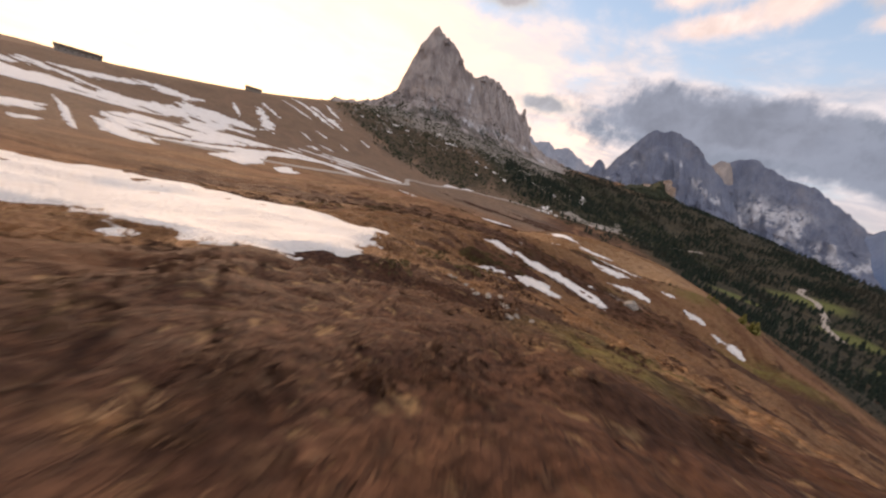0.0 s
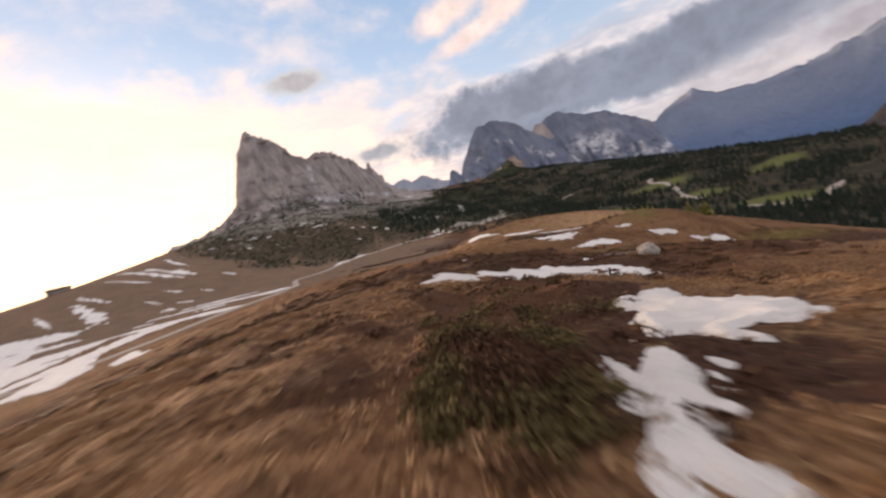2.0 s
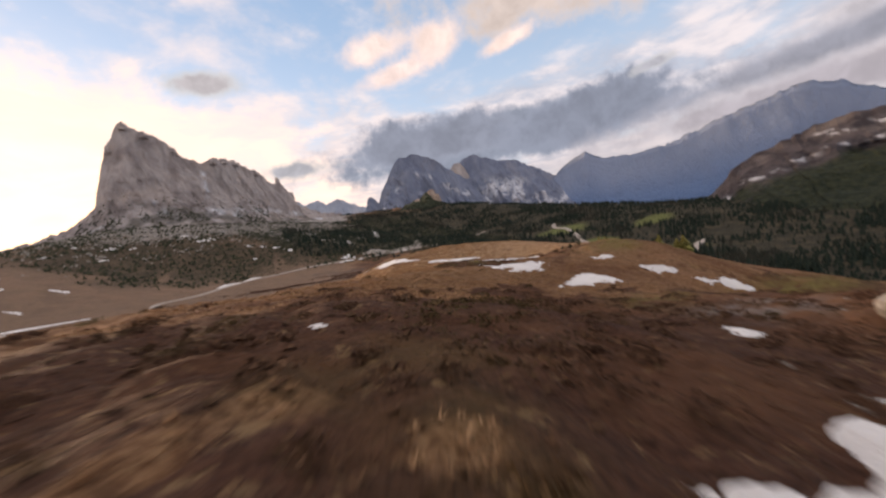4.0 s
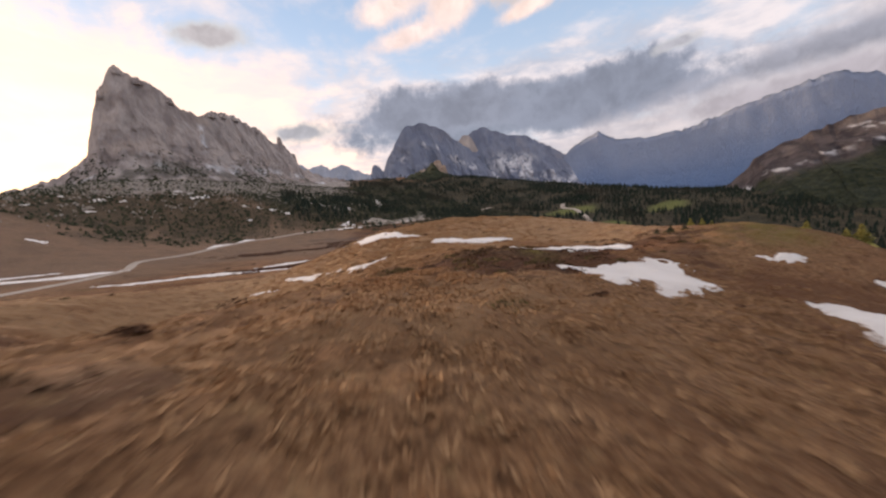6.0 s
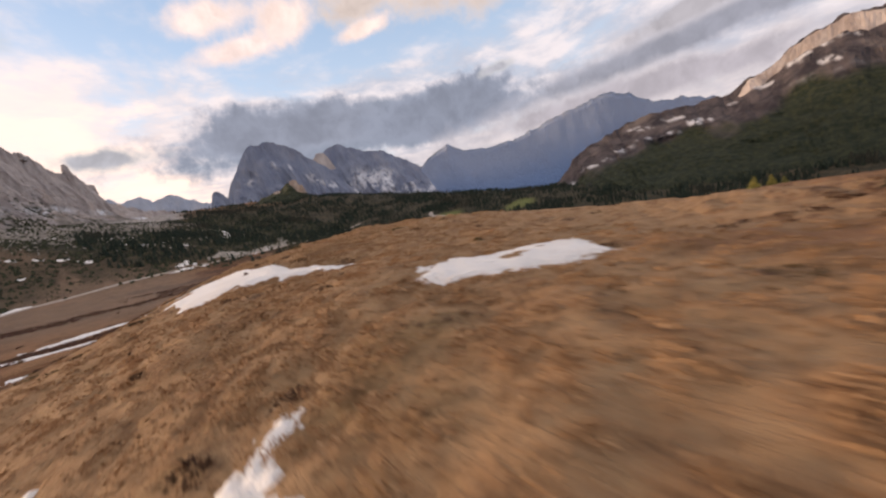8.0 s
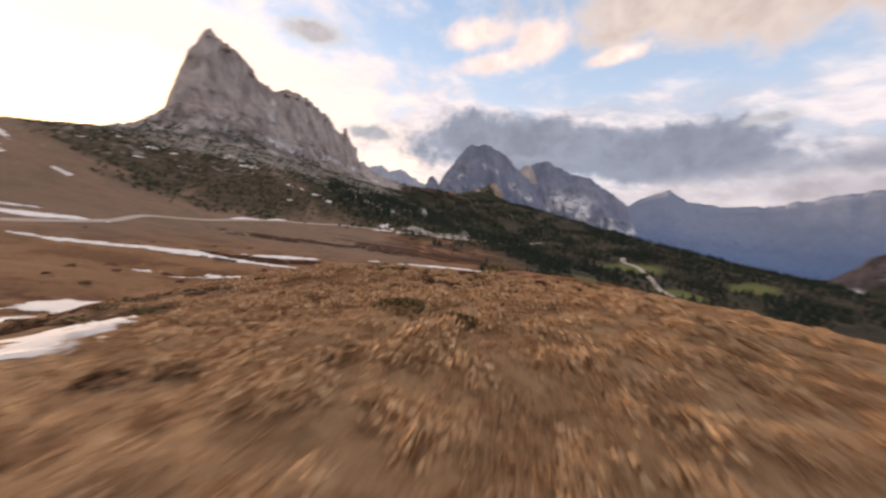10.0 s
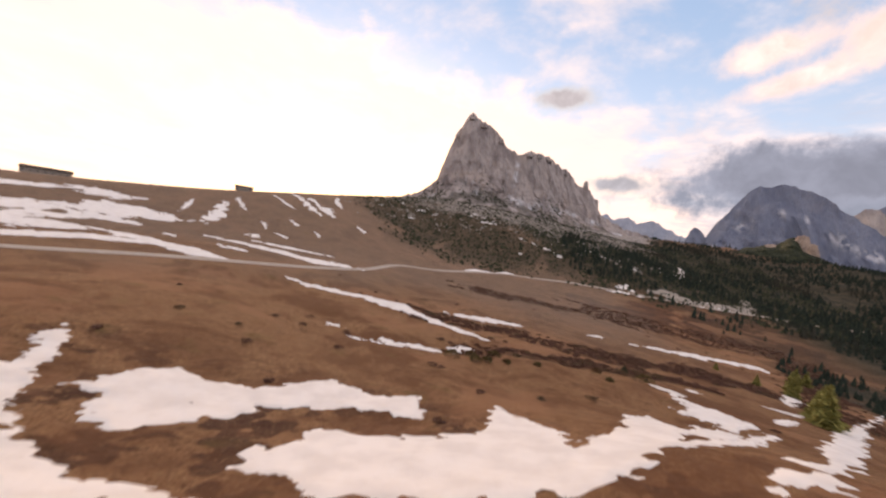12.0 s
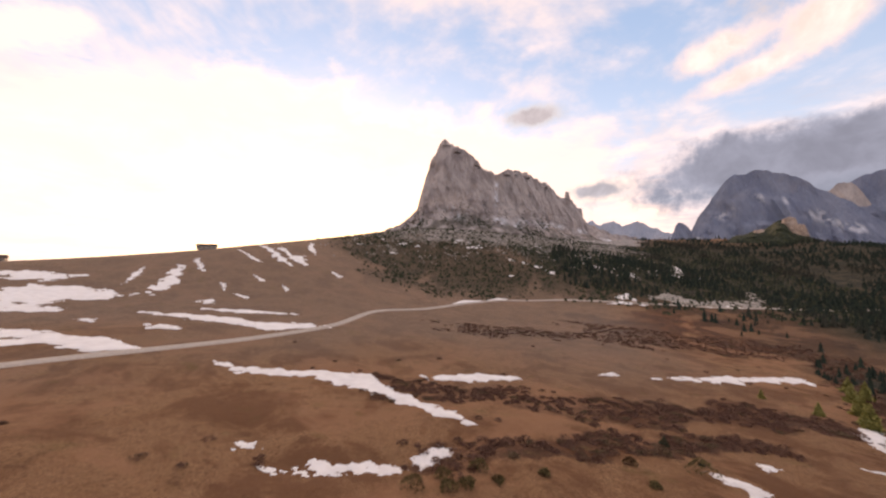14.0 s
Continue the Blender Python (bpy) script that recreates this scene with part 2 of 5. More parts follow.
GROUND = make_ground()
ROCK = make_rock("pale_dolomite", rgb(0.29, 0.25, 0.24), rgb(0.53, 0.475, 0.45), rgb(0.55, 0.455, 0.395), 1.0)
# dolomite darkened in its colour, as though the mountain lay in cloud shadow
ROCK_RIGHT = make_rock("shaded_wooded_dolomite", rgb(0.034, 0.030, 0.036), rgb(0.098, 0.084, 0.088), rgb(0.22, 0.185, 0.17), 1.0)
# far ranges: distance haze is mixed into the rock and wood colours
ROCK_FAR = make_rock("haze_blue_dolomite", rgb(0.18, 0.215, 0.30), rgb(0.25, 0.29, 0.375), rgb(0.29, 0.30, 0.345), 0.35, rgb(0.07, 0.12, 0.22), rgb(0.10, 0.155, 0.26))
ROCK_FARTHEST = make_rock("haze_paled_dolomite", rgb(0.26, 0.33, 0.46), rgb(0.28, 0.35, 0.48), rgb(0.30, 0.355, 0.47), 0.3, rgb(0.13, 0.225, 0.41), rgb(0.14, 0.235, 0.42))
ROCK_HAZE_PALE = make_rock("haze_paled_towers", rgb(0.38, 0.43, 0.52), rgb(0.46, 0.50, 0.58), rgb(0.50, 0.51, 0.55), 0.35)
ROCK_KNOLL = make_rock("orange_rock", rgb(0.33, 0.25, 0.20), rgb(0.56, 0.44, 0.36), rgb(0.60, 0.40, 0.27), 1.0)
ROCK_CREAM = make_rock("sunlit_cream_dolomite", rgb(0.38, 0.34, 0.33), rgb(0.55, 0.49, 0.45), rgb(0.60, 0.47, 0.38), 0.4)
SNOW = make_snow()

# ---- the lie of the land: nets of heights, each finer than the last ----
FAR = np.array([
    [45.8, 83.7, 114.8, 113.2, 68.8, -19.2, -144.8, -242.7, -235.2, -175.2],
    [84.2, 44.6, 30.4, 53.4, 40.6, -27.5, -70.3, -81.0, -60.1, -47.4],
    [128.8, 23.3, -70.9, -14.5, 5.3, -94.1, -39.8, 86.2, 84.0, 28.4],
    [159.1, 45.9, -110.4, 30.5, -1.1, -153.4, -109.2, 140.2, 77.4, 8.1],
    [142.5, -6.1, -129.8, 44.0, -37.5, -101.3, -40.4, -155.9, -171.2, -98.9],
    [106.3, -232.3, -536.6, 151.4, 138.2, -103.5, 91.7, -261.8, -348.6, -273.1],
    [73.7, -162.7, -286.6, 108.9, 134.8, 151.6, 137.3, -253.7, -402.3, -442.4],
    [62.5, -47.1, -96.5, -40.4, 0.1, 103.1, 69.8, -201.3, -384.8, -513.9],
    [88.8, 14.1, -56.3, -121.2, -127.9, -84.3, -103.6, -213.4, -349.9, -489.9],
    [136.3, 46.4, -65.0, -190.6, -273.7, -289.5, -277.1, -277.7, -331.5, -424.2],
])
MID = np.array([
    [-28.3, -13.8, 2.3, 21.3, 33.1, 8.2, -17.7, -28.4, -34.2],
    [-21.6, -16.9, -10.2, 3.2, 21.9, 4.4, -16.3, -20.0, -23.4],
    [-15.0, -18.6, -19.6, -12.1, 13.2, 21.3, 0.5, -10.5, -14.6],
    [-8.9, -19.7, -21.8, -15.7, -5.1, 29.9, 23.1, 2.6, -4.3],
    [-4.0, -22.6, -23.4, -8.3, -13.0, -2.4, 12.3, 8.5, 5.5],
    [1.3, -19.4, -28.2, -22.5, -12.9, -3.8, 1.8, 3.1, 7.2],
    [4.3, 3.5, -9.4, -31.9, -29.0, -17.5, -11.7, -4.5, 6.5],
    [-8.4, 11.8, -7.3, -36.4, -40.5, -29.4, -16.1, -4.2, 7.2],
    [-19.6, 16.1, -23.6, -53.1, -56.1, -39.6, -17.1, -1.0, 9.3],
])
NEAR = np.array([
    [3.85, 4.62, 4.93, 4.17, 2.54, 0.43, -1.85],
    [1.42, 3.34, 4.53, 3.65, 2.04, 0.24, -1.59],
    [-0.71, 2.16, 3.84, 2.91, 1.52, 0.15, -1.08],
    [-1.60, 1.79, 3.81, 2.75, 1.27, 0.38, 0.04],
    [-0.27, 3.12, 4.87, 3.70, 1.85, 1.47, 2.02],
    [2.57, 5.98, 6.34, 4.95, 4.35, 4.75, 4.70],
    [4.52, 6.65, 5.93, 4.77, 5.49, 6.47, 6.87],
    [5.21, 4.85, 4.00, 4.13, 5.94, 7.33, 8.20],
    [5.48, 3.40, 1.81, 1.95, 4.22, 6.26, 8.74],
    [5.65, 2.76, -0.23, -2.03, -0.65, 3.11, 8.85],
    [5.31, 2.50, -1.22, -4.55, -4.20, 0.40, 7.78],
    [3.98, 1.53, -1.47, -4.13, -4.51, -2.00, 2.47],
    [2.08, 0.41, -1.27, -2.78, -3.95, -4.91, -5.60],
])
HUMP = np.array([
    [-1.17, 0.69, 2.55, 2.60, 1.58, 0.63, 0.04, -0.36],
    [-0.59, 0.05, 2.01, 1.78, 0.68, 0.11, -0.14, -0.29],
    [0.36, 0.71, 1.65, 0.61, -0.19, -0.31, -0.28, -0.24],
    [0.27, 0.89, 1.04, -0.14, -0.54, -0.58, -0.43, -0.16],
    [-0.04, 0.90, 1.34, 0.61, -0.49, -0.93, -0.56, 0.08],
    [-0.08, 0.91, 1.82, 1.49, -0.84, -1.36, -0.40, 0.60],
    [-0.13, 0.60, 1.11, 0.88, -1.11, -1.20, 0.26, 1.23],
    [-0.50, 0.25, 0.89, 1.16, -0.09, -0.77, 0.39, 1.46],
    [-1.20, -0.14, 0.65, 0.94, 0.28, -0.64, -0.33, 1.45],
])
SADDLE = np.array([
    [1.00, -0.23, -0.26, -1.19, -2.57, -2.44, -0.09, 0.08],
    [1.09, -0.36, -1.15, -1.11, -2.41, -5.60, -4.28, -0.91],
    [1.17, 0.25, -1.07, -1.14, -0.89, -2.89, -2.25, 0.09],
    [0.31, 1.11, 1.15, -0.41, -0.43, 1.64, 2.77, 1.97],
    [-2.00, -0.32, 1.07, 0.98, 0.76, 2.12, 3.64, 2.77],
    [-4.99, -1.94, 0.34, 0.40, -0.53, -0.41, 1.34, 2.12],
    [-6.57, -3.04, -0.20, 0.44, -0.11, -0.44, 0.15, 1.00],
    [-5.86, -2.84, -0.36, 0.61, 0.09, -0.11, -0.01, 0.31],
    [-3.98, -1.90, -0.10, 0.72, 0.10, 0.24, 0.27, 0.13],
    [-2.07, -1.09, -0.04, 0.86, 0.81, 0.72, 0.59, 0.20],
    [-0.46, -0.50, -0.05, 0.86, 1.28, 1.18, 0.84, 0.30],
])
END = np.array([
    [-1.68, -0.08, 0.66, 0.18, 0.02, 0.00, 0.02, 0.04],
    [-1.17, 0.09, 0.67, 0.04, 0.29, 0.41, 0.28, 0.11],
    [-1.09, -0.07, 0.76, 0.72, 0.75, 0.77, 0.49, 0.15],
    [-1.22, -0.18, 0.83, 1.19, 1.27, 1.15, 0.68, 0.11],
    [-1.14, 0.07, 1.23, 1.77, 1.95, 1.58, 0.75, -0.07],
    [-0.80, 0.63, 2.14, 3.13, 2.80, 1.66, 0.45, -0.42],
    [-0.48, 0.95, 2.66, 4.08, 3.06, 0.84, -0.35, -0.96],
    [-0.14, 0.82, 1.84, 2.39, 1.47, -0.22, -1.25, -1.79],
    [0.20, 0.40, 0.50, 0.34, -0.23, -1.23, -2.42, -3.11],
])
NETS = ((FAR, -2000, -1500, 500), (MID, -400, -100, 100), (NEAR, -40, -22, 22), (HUMP, -16, 0, 8), (SADDLE, 16, 56, 8), (END, 24, 112, 8))


def spline(u):
    u = np.abs(u)
    return np.where(u < 1, 2 / 3 - u * u + u**3 / 2, np.where(u < 2, (2 - u) ** 3 / 6, 0.0))


def land(x, y):
    """Height of the smooth land, for arrays of places."""
    x, y = np.asarray(x, float), np.asarray(y, float)
    total = np.zeros(np.broadcast(x, y).shape)
    for net, x0, y0, d in NETS:
        ny, nx = net.shape
        u, v = (x - x0) / d, (y - y0) / d
        if net is FAR:
            u, v = np.clip(u, 0, nx - 1), np.clip(v, 0, ny - 1)
        iu, iv = np.floor(u).astype(int), np.floor(v).astype(int)
        for j in range(-1, 3):
            wy = spline(v - (iv + j))
            okv = (iv + j >= 0) & (iv + j < ny)
            for i in range(-1, 3):
                ok = okv & (iu + i >= 0) & (iu + i < nx)
                total = total + np.where(ok, net[np.clip(iv + j, 0, ny - 1), np.clip(iu + i, 0, nx - 1)] * wy * spline(u - (iu + i)), 0.0)
    return total


def lattice(ix, iy, iz, seed):
    h = (ix * 374761393 + iy * 668265263 + iz * 2147483647 + seed * 974634777) & 0xFFFFFFFF
    h = ((h ^ (h >> 13)) * 1274126177) & 0xFFFFFFFF
    return ((h ^ (h >> 16)) & 0xFFFF) / 32767.5 - 1.0


def wave(x, y, z=0.0, seed=0):
    """Value noise from -1 to 1, for arrays."""
    x, y, z = np.broadcast_arrays(np.asarray(x, float), np.asarray(y, float), np.asarray(z, float))
    ix, iy, iz = (np.floor(v).astype(np.int64) for v in (x, y, z))
    fx, fy, fz = x - ix, y - iy, z - iz
    fx, fy, fz = (f * f * f * (f * (f * 6 - 15) + 10) for f in (fx, fy, fz))
    out = 0.0
    for a in (0, 1):
        for b in (0, 1):
            for c in (0, 1):
                w = (fx if a else 1 - fx) * (fy if b else 1 - fy) * (fz if c else 1 - fz)
                out = out + w * lattice(ix + a, iy + b, iz + c, seed)
    return out


def fractal(x, y, z=0.0, octaves=4, seed=0, gain=0.5):
    total, amp = 0.0, 1.0
    for k in range(octaves):
        total = total + amp * wave(np.asarray(x) * 2**k, np.asarray(y) * 2**k, np.asarray(z) * 2**k, seed + 17 * k)
        amp *= gain
    return total


def ridged(x, y, z=0.0, octaves=4, seed=0):
    """Sharp-edged noise, from -1 to 1 or so."""
    total, amp = 0.0, 0.6
    for k in range(octaves):
        total = total + amp * (1 - 3 * np.abs(wave(np.asarray(x) * 2**k, np.asarray(y) * 2**k, np.asarray(z) * 2**k, seed + 23 * k)))
        amp *= 0.55
    return total


def smooth(a, b, v):
    u = np.clip((v - a) / (b - a), 0, 1)
    return u * u * (3 - 2 * u)


def tree_line(x):
    """Height up to which scrub and wood grow; pale scree lies above it."""
    return np.interp(x, [-250, -150, 64, 150, 230, 320, 420], [80, 70, 56, 52, 46, 60, 130])


def glades(x, y):
    """Green clearings in the valley's forest."""
    total = 0.0
    for gx, gy, rx, ry in ((500, 325, 62, 34), (640, 615, 60, 34), (560, 470, 40, 26), (760, 480, 55, 26), (420, 500, 34, 20)):
        total = np.maximum(total, smooth(1.25, 0.7, np.hypot((x - gx) / rx, (y - gy) / ry) + 0.25 * fractal(np.asarray(x) / 30, np.asarray(y) / 30, 0, 3, 97)))
    return total


def wooded(x, y):
    """How densely wooded the land is, 0 to 1."""
    edge = np.interp(y, [-400, 0, 150, 300, 420, 520, 640, 700, 740, 800, 900], [140, 130, 130, 175, 225, 245, 215, 180, 120, 40, -60])
    side = smooth(-15, 45, x - edge + 25 * fractal(np.asarray(x) / 60, np.asarray(y) / 60, 0, 3, 5))
    return side * smooth(1500, 1100, x + 0 * y) * smooth(130, 60, land(x, y)) * smooth(8, -8, land(x, y) - tree_line(x) + 10 * fractal(np.asarray(x) / 40, np.asarray(y) / 40, 0, 3, 6))


def bank_distance(line, x, y):
    best = np.full(np.shape(x), 1e9)
    for (ax, ay), (bx, by) in zip(line[:-1], line[1:]):
        dx, dy = bx - ax, by - ay
        u = np.clip(((x - ax) * dx + (y - ay) * dy) / (dx * dx + dy * dy), 0, 1)
        best = np.minimum(best, np.hypot(x - ax - u * dx, y - ay - u * dy))
    return best


# a ditch shaped to fit the camera's view: hides its snow until higher up
DITCH = [(-4, 262), (14.5, 252), (29, 256.5), (40.5, 261), (46, 271)]


def ground_z(x, y):
    """Height of the ground with its hummocks."""
    d = np.hypot(np.asarray(x) - 30, np.asarray(y) - 90)
    far, close = smooth(700, 1500, d), smooth(220, 110, d)
    dips = 0.0
    for cx, cy, r, deep in ((9.8, 40.6, 3.4, 0.75), (4.8, 42.8, 2.2, 0.40)):
        dips = dips + deep * np.exp(-((np.asarray(x) - cx) ** 2 + (np.asarray(y) - cy) ** 2) / r**2)
    near_ditch = (np.abs(np.asarray(x) - 21) < 45) & (np.abs(np.asarray(y) - 261) < 25)
    if np.any(near_ditch):
        dips = dips + np.where(near_ditch, 1.6 * np.exp(-((bank_distance(DITCH, np.asarray(x, float), np.asarray(y, float)) / 5.5) ** 2)), 0.0)
    z = land(x, y) - dips + 0.20 * fractal(np.asarray(x) / 5, np.asarray(y) / 5, 0, 3, 1) * close
    return z + far * 7 * fractal(np.asarray(x) / 130, np.asarray(y) / 130, 0, 4, 2)


def tussocks(x, y):
    x, y = np.asarray(x), np.asarray(y)
    sway = 0.5 * wave(x / 2.5, y / 2.5, 0, 19)
    lumps = np.abs(wave(x / 1.4 + sway, y / 1.4, 0, 3)) + 0.55 * np.abs(wave(x / 0.62, y / 0.62 + sway, 0, 13))
    return 0.27 * np.minimum(lumps, 0.75) + 0.26 * np.abs(wave(x / 2.6, y / 2.6 + sway, 0, 23)) - 0.183


def mesh_object(name, verts, faces, mat, attrs=(), smooth_shade=True):
    me = bpy.data.meshes.new(name)
    me.from_pydata(np.asarray(verts).tolist() if not isinstance(verts, list) else verts, [], faces)
    for key, values in attrs:
        me.attributes.new(key, "FLOAT", "POINT").data.foreach_set("value", np.asarray(values, np.float32).ravel())
    if smooth_shade:
        me.shade_smooth()
    me.materials.append(mat)
    return new(name, me)


def grid_faces(nu, nv):
    i = np.arange(nu * nv).reshape(nv, nu)
    return np.stack([i[:-1, :-1], i[:-1, 1:], i[1:, 1:], i[1:, :-1]], -1).reshape(-1, 4).tolist()


def lines(lo, hi, step, near, reach):
    """Even lines from lo to hi, then ever wider ones out to reach."""
    core = list(np.arange(lo, hi + step / 2, step))
    out, v, d = [], core[-1], step
    while v < reach:
        d *= near
        v += d
        out.append(v)
    back, v, d = [], core[0], step
    while v > -reach:
        d *= near
        v -= d
        back.append(v)
    return np.array(back[::-1] + core + out)


def heathy(x, y):
    """Where the dark heath grows: hollows and streaks."""
    return 0.6 * fractal(x / 7, y / 7, 0, 3, 31) + 0.5 * fractal(x / 1.8, y / 1.8, 0, 2, 33)


def heath_bias(x, y):
    """How much darker or paler with heath each stretch of the ridge is."""
    first = np.interp(y, [4, 11, 20, 28, 40, 46, 60, 68, 76, 83, 86, 92, 100, 130, 143, 170], [0.95, 0.2, -0.3, -0.05, 0.1, 0.85, 0.85, 0.2, -0.4, -0.35, 0.15, 0.1, -0.45, -0.4, 0.1, 0.1])
    for cx, cy, r in HEATHS:
        first = first + 0.6 * np.exp(-((x - cx) ** 2 + (y - cy) ** 2) / r**2)
    return first


# dark heath; circles around (33, 87) also put a slope's shade into the colour
HEATHS = ((2.8, 27.4, 1.6), (2.0, 25.4, 1.2), (4.8, 31.5, 1.7), (6.2, 29.2, 1.4), (4.5, 11.5, 2.0), (29.8, 84.4, 1.5), (30.8, 86.2, 1.2), (60.0, 147.0, 4.0), (65.0, 155.0, 5.0), (72.0, 164.0, 5.0), (82.0, 174.0, 5.0), (110.0, 200.0, 4.0), (4.0, 28.5, 3.2), (8.5, 40.0, 2.0), (18.0, 54.0, 5.0), (24.0, 60.0, 4.0), (33.0, 88.3, 1.6), (37.5, 86.0, 1.8), (50.5, 136.0, 1.0), (70.0, 84.0, 5.0), (53.0, 143.0, 3.0), (57.0, 150.0, 4.0), (31.5, 85.2, 1.8), (34.0, 85.3, 2.0), (37.0, 83.5, 2.0), (30.5, 83.5, 1.2), (54.5, 82.5, 2.5), (57.0, 80.0, 2.5), (55.7, 76.5, 2.0), (16.4, 53.9, 1.0), (15.0, 53.2, 0.7), (19.2, 52.8, 1.0), (17.8, 56.3, 0.8), (20.2, 76.4, 1.5), (34.0, 87.0, 3.0), (37.0, 89.0, 3.0), (31.5, 85.4, 3.0), (35.0, 84.0, 2.5), (31.0, 88.5, 3.0), (35.0, 90.0, 3.0), (50.4, 136.9, 1.0), (50.3, 133.3, 1.0), (55.1, 126.2, 1.2), (55.6, 125.4, 1.2))


def fresh(x, y):
    """Where new yellow-green grass comes up on the sunny side of the ridge."""
    total = 0.0 * x
    for cx, cy, rx, ry in ((60, 84.5, 5.5, 3.0), (64, 88, 4.0, 3.0), (64, 68, 8.0, 2.5), (73, 65, 9.0, 3.0), (33, 62.5, 3.5, 1.8), (3.5, 6.5, 1.6, 1.4), (6.0, 9.0, 2.0, 1.2), (37, 88, 2.0, 1.2)):
        total = total + 0.75 * np.exp(-(((x - cx) / rx) ** 2) - ((y - cy) / ry) ** 2)
    return np.clip(total + 0.3 * total * fractal(x / 2, y / 2, 0, 3, 107), 0, 1)


def scrubby(x, y):
    """Mountain pine and stones below the peak."""
    foot = np.interp(x, [-320, -200, -120, 0, 100, 250, 400], [720, 640, 600, 640, 680, 660, 660])
    return smooth(-1.5, -0.5, fractal(x / 30, y / 30, 0, 3, 61)) * smooth(-20, 40, y - foot + 25 * fractal(x / 50, y / 50, 0, 2, 62)) * (0.5 + 0.5 * smooth(8, -8, land(x, y) - tree_line(x) + 12 * fractal(x / 40, y / 40, 0, 3, 9))) * smooth(-340, -200, x) * smooth(1700, 1300, y)


# dark heath banks across the lower meadow, with their half widths
BANKS = (([(8, 309), (21, 309), (38, 309), (55, 312), (72, 313), (86, 318), (104, 325), (121, 332), (145, 341), (160, 334), (168, 320)], 14.0),
         ([(46, 268), (58, 271), (70, 278), (80, 287), (96, 293), (115, 303)], 7.0),
         ([(25, 455), (63, 470), (126, 490), (192, 515), (253, 533), (262, 503)], 28.0),
         ([(170, 326), (196, 375), (226, 430), (262, 503)], 12.0),
         ([(130, 570), (200, 600), (290, 610)], 50.0))


def banky(x, y):
    total = 0.0
    for line, half in BANKS:
        total = np.maximum(total, smooth(1.25, 0.5, bank_distance(line, x, y) / half + 0.6 * fractal(x / min(half, 16) / 1.2, y / min(half, 16) / 1.2, 0, 4, 91)))
    return total


def open_heath(x, y):
    """Thin scattered trees on the heath below the pass road, 1 elsewhere."""
    return 1 - 0.85 * smooth(470, 500, y) * smooth(715, 690, y - 0.12 * np.abs(x - 250)) * smooth(360, 300, x)


def haze_grey(x, y):
    """The far meadow, greyed in its colour for distance haze and glare."""
    return smooth(110, 260, np.hypot(x - 64, y - 190) + 40 * fractal(x / 70, y / 70, 0, 3, 111)) * smooth(140, 60, x - 0.1 * y) * np.maximum(smooth(205, 290, y), smooth(-30, -80, x))


def build_ground():
    xs, ys = lines(-14, 84, 0.28, 1.045, 4800), lines(-2, 182, 0.28, 1.04, 4800)
    x, y = np.meshgrid(xs, ys)
    close = smooth(200, 110, np.hypot(x - 30, y - 80))
    z = ground_z(x, y) + tussocks(x, y) * close
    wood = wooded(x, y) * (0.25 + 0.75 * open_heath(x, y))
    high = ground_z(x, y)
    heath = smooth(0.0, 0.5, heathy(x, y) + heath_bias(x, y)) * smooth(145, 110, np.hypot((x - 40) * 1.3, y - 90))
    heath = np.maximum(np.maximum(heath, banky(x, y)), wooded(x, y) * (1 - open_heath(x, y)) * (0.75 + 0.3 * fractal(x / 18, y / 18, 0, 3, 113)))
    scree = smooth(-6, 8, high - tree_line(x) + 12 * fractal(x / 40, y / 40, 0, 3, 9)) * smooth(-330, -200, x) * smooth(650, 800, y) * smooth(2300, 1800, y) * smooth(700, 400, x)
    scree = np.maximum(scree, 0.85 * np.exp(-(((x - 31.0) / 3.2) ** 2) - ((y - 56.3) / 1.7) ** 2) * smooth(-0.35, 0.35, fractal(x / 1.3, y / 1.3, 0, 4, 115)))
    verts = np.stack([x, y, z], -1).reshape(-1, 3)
    ob = mesh_object("ground", verts, grid_faces(len(xs), len(ys)), GROUND, (("wood", np.maximum(wood * 0.92, scrubby(x, y) * 0.7)), ("scree", scree), ("heath", heath), ("glade", glades(x, y)), ("fresh", fresh(x, y)), ("haze_grey", haze_grey(x, y)), ("pale", smooth(88, 105, y + 9 * fractal(x / 12, y / 12, 0, 3, 95)) * smooth(145, 132, y + 9 * fractal(x / 12, y / 12, 0, 3, 96)) * smooth(60, 25, np.abs(x - 42)) + 0.9 * np.exp(-(((x - 25.5) / 6) ** 2) - ((y - 79.5) / 4) ** 2))))
    return tagged(ob, "dry straw-brown alpine turf with dark heather hollows", "ground", kind="structure")


build_ground()

# ---- mountains ----
EYE_MID = Vector((30, 90, -6))


def around(eye, rows):
    """Crest places from rows of heading, height (degrees) and distance (metres), as seen from eye."""
    return [(eye[0] + d * math.sin(radians(a)), eye[1] + d * math.cos(radians(a)), eye[2] + d * math.tan(radians(e))) for a, e, d in rows]


